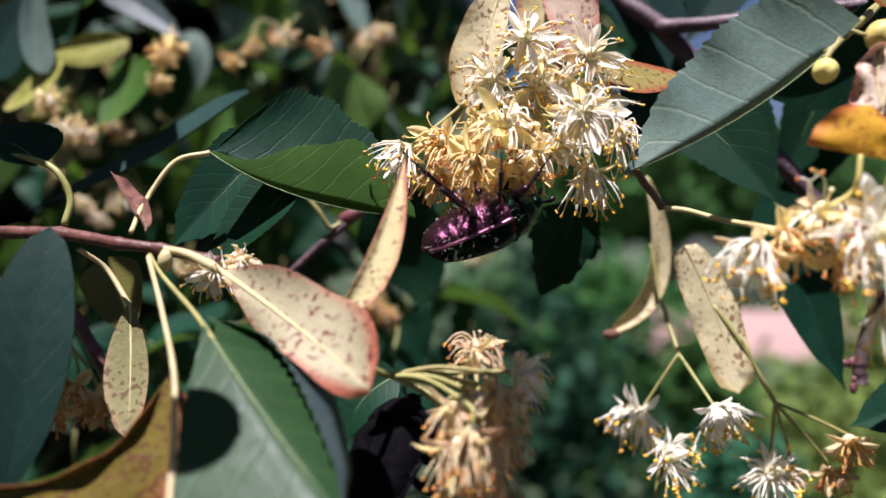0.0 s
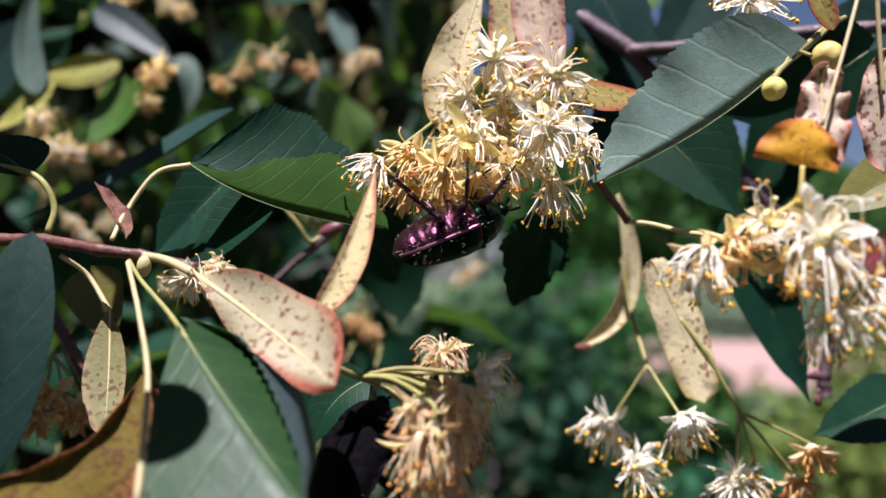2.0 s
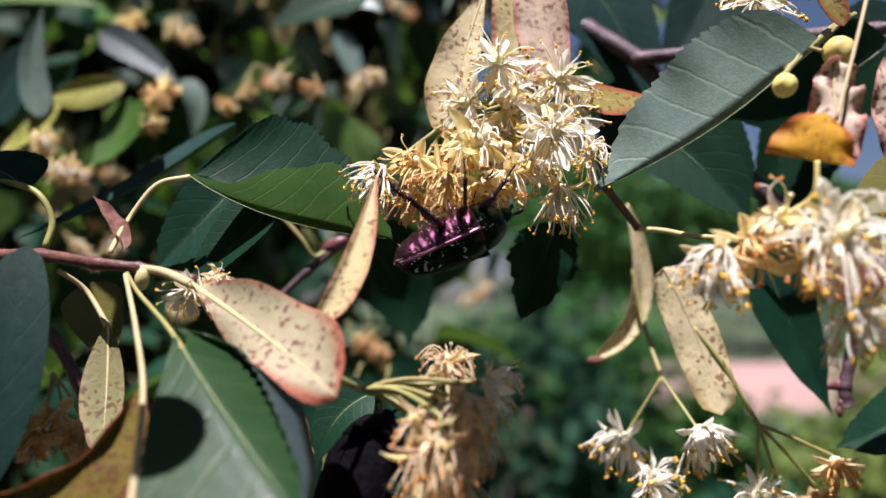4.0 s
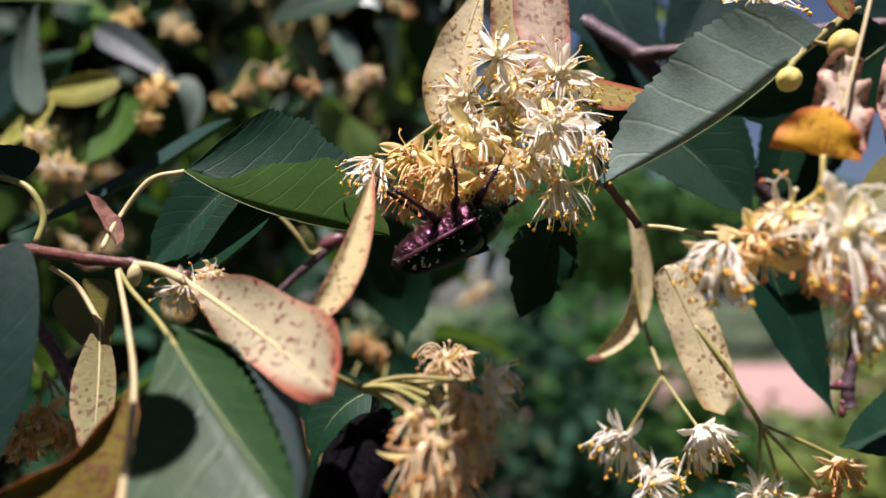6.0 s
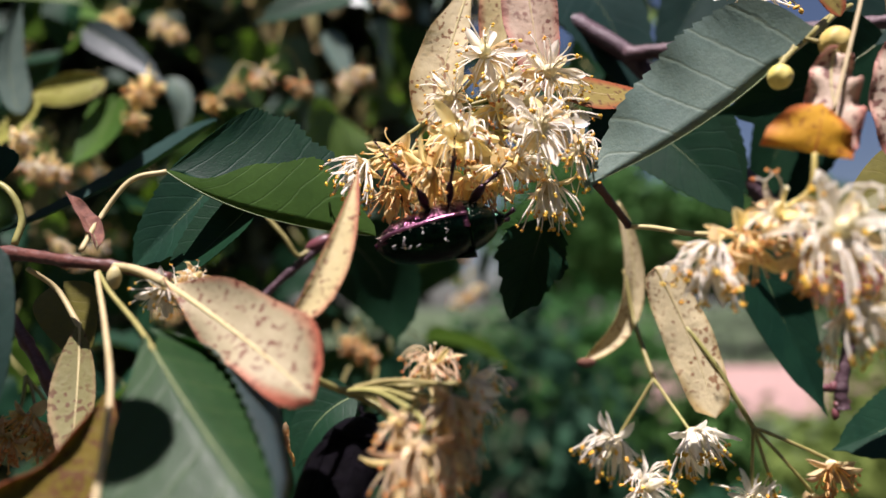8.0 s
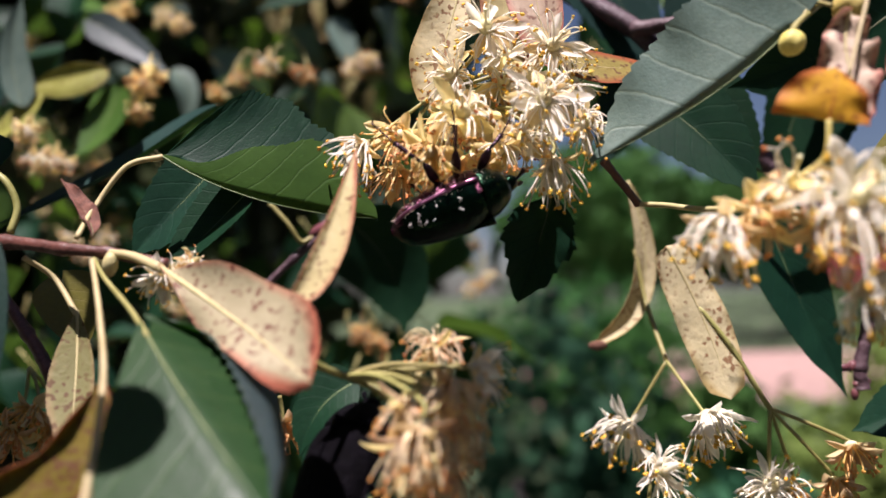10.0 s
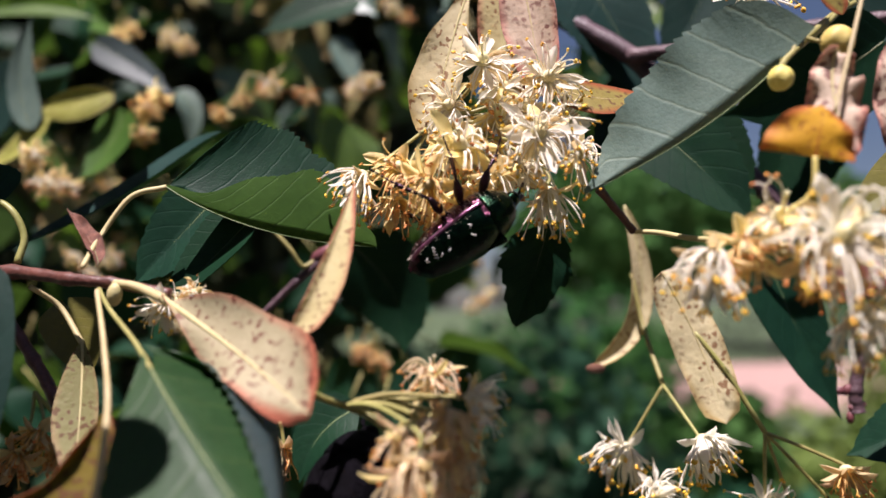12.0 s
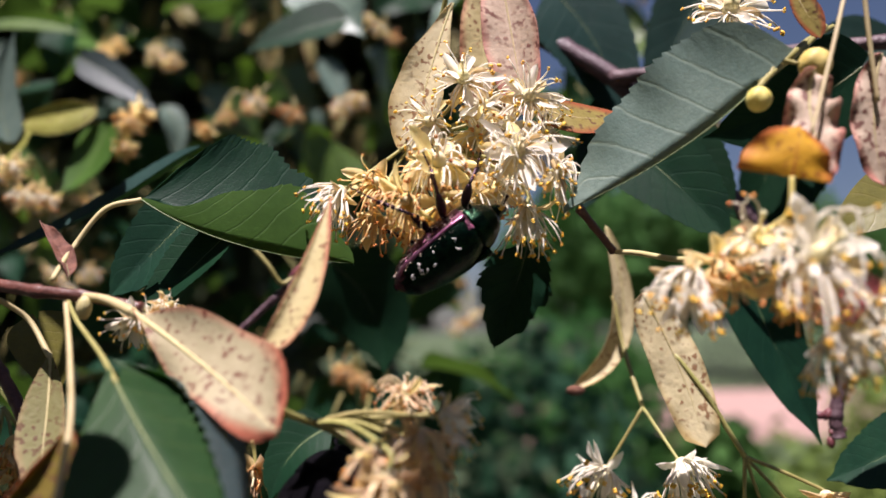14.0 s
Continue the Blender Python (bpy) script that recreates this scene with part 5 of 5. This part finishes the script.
def beetle(label, shell, belly, legs, rim_mat, with_marks=True, hair=None):
    """A chafer: head to +x, back to +z, about 1.9 cm long. Centimetres."""
    ob = thing("beetle", label, "beetle")
    part("abdomen", shell_part(-0.95, 0.02, math.pi * 0.94, math.pi * 2.06, belly, "abdomen", 0.95, 6, 0.07), ob, "segmented copper-purple underside")
    part("thorax", shell_part(0.0, 0.40, math.pi * 0.94, math.pi * 2.06, belly, "thorax", 0.96, 2, 0.05), ob)
    part("tail_plate", shell_part(-0.97, -0.80, 0, 2 * math.pi, belly, "tail_plate", 0.9), ob)
    for side in (1, -1):
        a0, a1 = (-0.22, math.pi / 2 - 0.01) if side > 0 else (math.pi / 2 + 0.01, math.pi + 0.22)
        case = part("wing_case", shell_part(-0.88, 0.38, a0, a1, shell, "wing_case", 1.03, soft=0.10), ob, "dark metallic wing case")
        rim = []
        for i in range(25):
            x = -0.88 + 1.26 * i / 24
            w, hf = float(np.interp(x, LENGTH, HALF)), float(np.interp(x, LENGTH, FRONT))
            rim.append(Vector((x, side * w * 1.035 * 0.98, -hf * 0.26)) * CM)
        v, f = tube(rim, lambda q: 0.028 * CM, 6)
        part("rim", mesh_of("rim", v, f, rim_mat), case, "raised purple edge")
        if with_marks:
            rng = random.Random(3 + side)
            v, f = [], []
            for k in range(9):
                x, a = rng.uniform(-0.82, 0.25), rng.uniform(0.0, 0.5)
                w, hb = float(np.interp(x, LENGTH, HALF)) * 1.035, float(np.interp(x, LENGTH, BACK)) * 1.035
                pts = []
                for j in range(rng.choice((2, 2, 3, 4))):
                    aa = a + 0.07 * j
                    pts.append(Vector((x + 0.03 * math.sin(j * 2 + k), side * w * math.cos(aa) ** 0.85, hb * math.sin(aa) ** 0.85)) * CM)
                tube(pts, lambda q: 0.010 * CM, 4, verts=v, faces=f)
            part("mark", mesh_of("mark", v, f, SCALES_WHITE), case, "chalky white squiggles")
    part("pronotum", shell_part(0.37, 0.84, 0, 2 * math.pi, shell, "pronotum", 1.02, soft=0.15), ob)
    v, f = tube([Vector((0.44, 0, 0.37)) * CM, Vector((0.30, 0, 0.395)) * CM, Vector((0.14, 0, 0.41)) * CM], lambda q: (0.11 - 0.1 * q) * CM, 6)
    part("scutellum", mesh_of("scutellum", v, f, shell), ob)
    v, f = ball(Vector((0.87, 0, -0.02)) * CM, 0.15 * CM, 0.17 * CM, 0.12 * CM, 8, 14)
    part("head", mesh_of("head", v, f, shell), ob)
    rng = random.Random(8)
    v, f = [], []
    for k in range(240):
        x, a = rng.uniform(-0.9, 0.75), math.pi * rng.choice((rng.uniform(1.0, 1.25), rng.uniform(1.75, 2.0), rng.uniform(1.0, 2.0)))
        w, hf = float(np.interp(x, LENGTH, HALF)), float(np.interp(x, LENGTH, FRONT))
        p = Vector((x, w * math.cos(a), hf * math.sin(a))) * 0.97
        d = Vector((rng.uniform(-0.8, 0.2), p.y * 2, p.z * 2)).normalized()
        tube([p * CM, (p + d * rng.uniform(0.04, 0.11)) * CM], lambda q: (0.006 - 0.004 * q) * CM, 3, verts=v, faces=f, closed=False)
    part("hair_fringe", mesh_of("hair_fringe", v, f, hair or HAIR), ob, "" if hair else "short pale hairs")
    for side in (1, -1):
        v, f = tube([Vector(q) * CM for q in ((0.98, side * 0.12, 0.0), (1.06, side * 0.22, -0.02), (1.12, side * 0.27, -0.05))], lambda q: (0.02 + 0.02 * q) * CM, 6)
        part("antenna", mesh_of("antenna", v, f, legs), ob)
        for name, hip, knee, ankle, toe in (
                ("front_leg", (0.52, 0.20, -0.30), (0.74, 0.48, -0.45), (1.00, 0.42, -0.60), (1.18, 0.48, -0.74)),
                ("middle_leg", (0.18, 0.26, -0.34), (0.24, 0.60, -0.52), (0.40, 0.52, -0.90), (0.46, 0.58, -1.15)),
                ("hind_leg", (-0.10, 0.24, -0.34), (-0.22, 0.58, -0.52), (-0.48, 0.50, -1.00), (-0.66, 0.56, -1.36))):
            spread = 1.0 if side < 0 or name == "front_leg" else 1.3
            hip, knee, ankle, toe = [Vector((p[0], p[1] * side * q, p[2])) * CM for p, q in ((hip, 1.0), (knee, 0.5 + 0.5 * spread), (ankle, spread), (toe, spread))]
            v, f = tube(spline([hip, (hip + knee) / 2, knee], 6), lambda q: (0.035 + 0.040 * math.sin(math.pi * q)) * CM, 8)
            limb = part(name, mesh_of(name, v, f, legs), ob)
            v, f = tube(spline([knee, (knee + ankle) / 2, ankle], 6), lambda q: (0.022 + 0.016 * q) * CM, 7)
            d = (ankle - knee).normalized()
            for k in range(3):
                at = knee.lerp(ankle, 0.45 + 0.25 * k)
                tube([at, at + (d * 0.5 + d.orthogonal().normalized()) * 0.09 * CM], lambda q: (0.020 - 0.016 * q) * CM, 4, verts=v, faces=f)
            part("shin", mesh_of("shin", v, f, legs), limb)
            v, f = [], []
            for k in range(5):
                a, b = ankle.lerp(toe, k / 5), ankle.lerp(toe, (k + 0.9) / 5)
                tube([a, a.lerp(b, 0.6), b], lambda q: (0.010 + 0.008 * q) * CM, 6, verts=v, faces=f)
            for k in (-1, 1):
                tube([toe, toe + Vector((0.05, 0.05 * k, -0.04)) * CM], lambda q: (0.011 - 0.008 * q) * CM, 4, verts=v, faces=f)
            part("foot", mesh_of("foot", v, f, legs), limb)
    return ob


def stance(place, forward, dorsal):
    """The pose of a beetle from where its middle is, where it heads and where its back points."""
    x = Vector(forward).normalized()
    z = Vector(dorsal)
    z = (z - x * z.dot(x)).normalized()
    m = Matrix((x, z.cross(x), z)).transposed().to_4x4()
    return Matrix.Translation(W(place)) @ m


chafer = beetle("metallic green and copper-purple chafer feeding upside down on the flowers", GLOSS_GREEN, GLOSS_PURPLE, GLOSS_DARK, GLOSS_RIM)
dark_beetle = beetle("black beetle hanging below the faded flowers", BLACK_SHELL, BLACK_SHELL, BLACK_SHELL, BLACK_SHELL, False, HAIR_VIOLET)
dark_beetle.matrix_basis = stance((-0.78, 10.60, -2.85), (0.35, 0.55, 0.75), (-0.5, -0.6, 0.6))


def motions():
    walk(chafer, [
        (0.0, stance((0.58, 11.64, 0.36), (0.89, 0.10, 0.38), (0.34, 0.36, -0.80))),
        (1.5, stance((0.60, 11.63, 0.40), (0.89, 0.10, 0.38), (0.34, 0.36, -0.80))),
        (3.0, stance((0.54, 11.63, 0.41), (0.89, 0.10, 0.37), (0.34, 0.32, -0.82))),
        (5.5, stance((0.54, 11.64, 0.41), (0.87, 0.10, 0.44), (0.34, 0.20, -0.85))),
        (6.5, stance((0.50, 11.64, 0.39), (0.86, 0.10, 0.45), (0.34, 0.12, -0.88))),
        (7.5, stance((0.56, 11.64, 0.45), (0.93, 0.10, 0.26), (0.25, -0.05, -0.95))),
        (8.0, stance((0.57, 11.64, 0.45), (0.95, 0.10, 0.22), (0.22, -0.12, -0.94))),
        (8.5, stance((0.66, 11.64, 0.54), (0.95, 0.10, 0.20), (0.22, -0.14, -0.93))),
        (9.0, stance((0.71, 11.65, 0.54), (0.94, 0.10, 0.24), (0.25, -0.20, -0.92))),
        (11.5, stance((0.86, 11.65, 0.54), (0.84, 0.12, 0.50), (0.50, -0.16, -0.76))),
        (12.5, stance((1.00, 11.65, 0.64), (0.80, 0.12, 0.56), (0.58, -0.16, -0.72))),
        (14.0, stance((1.04, 11.65, 0.62), (0.78, 0.12, 0.58), (0.58, -0.17, -0.72))),
    ])


motions()
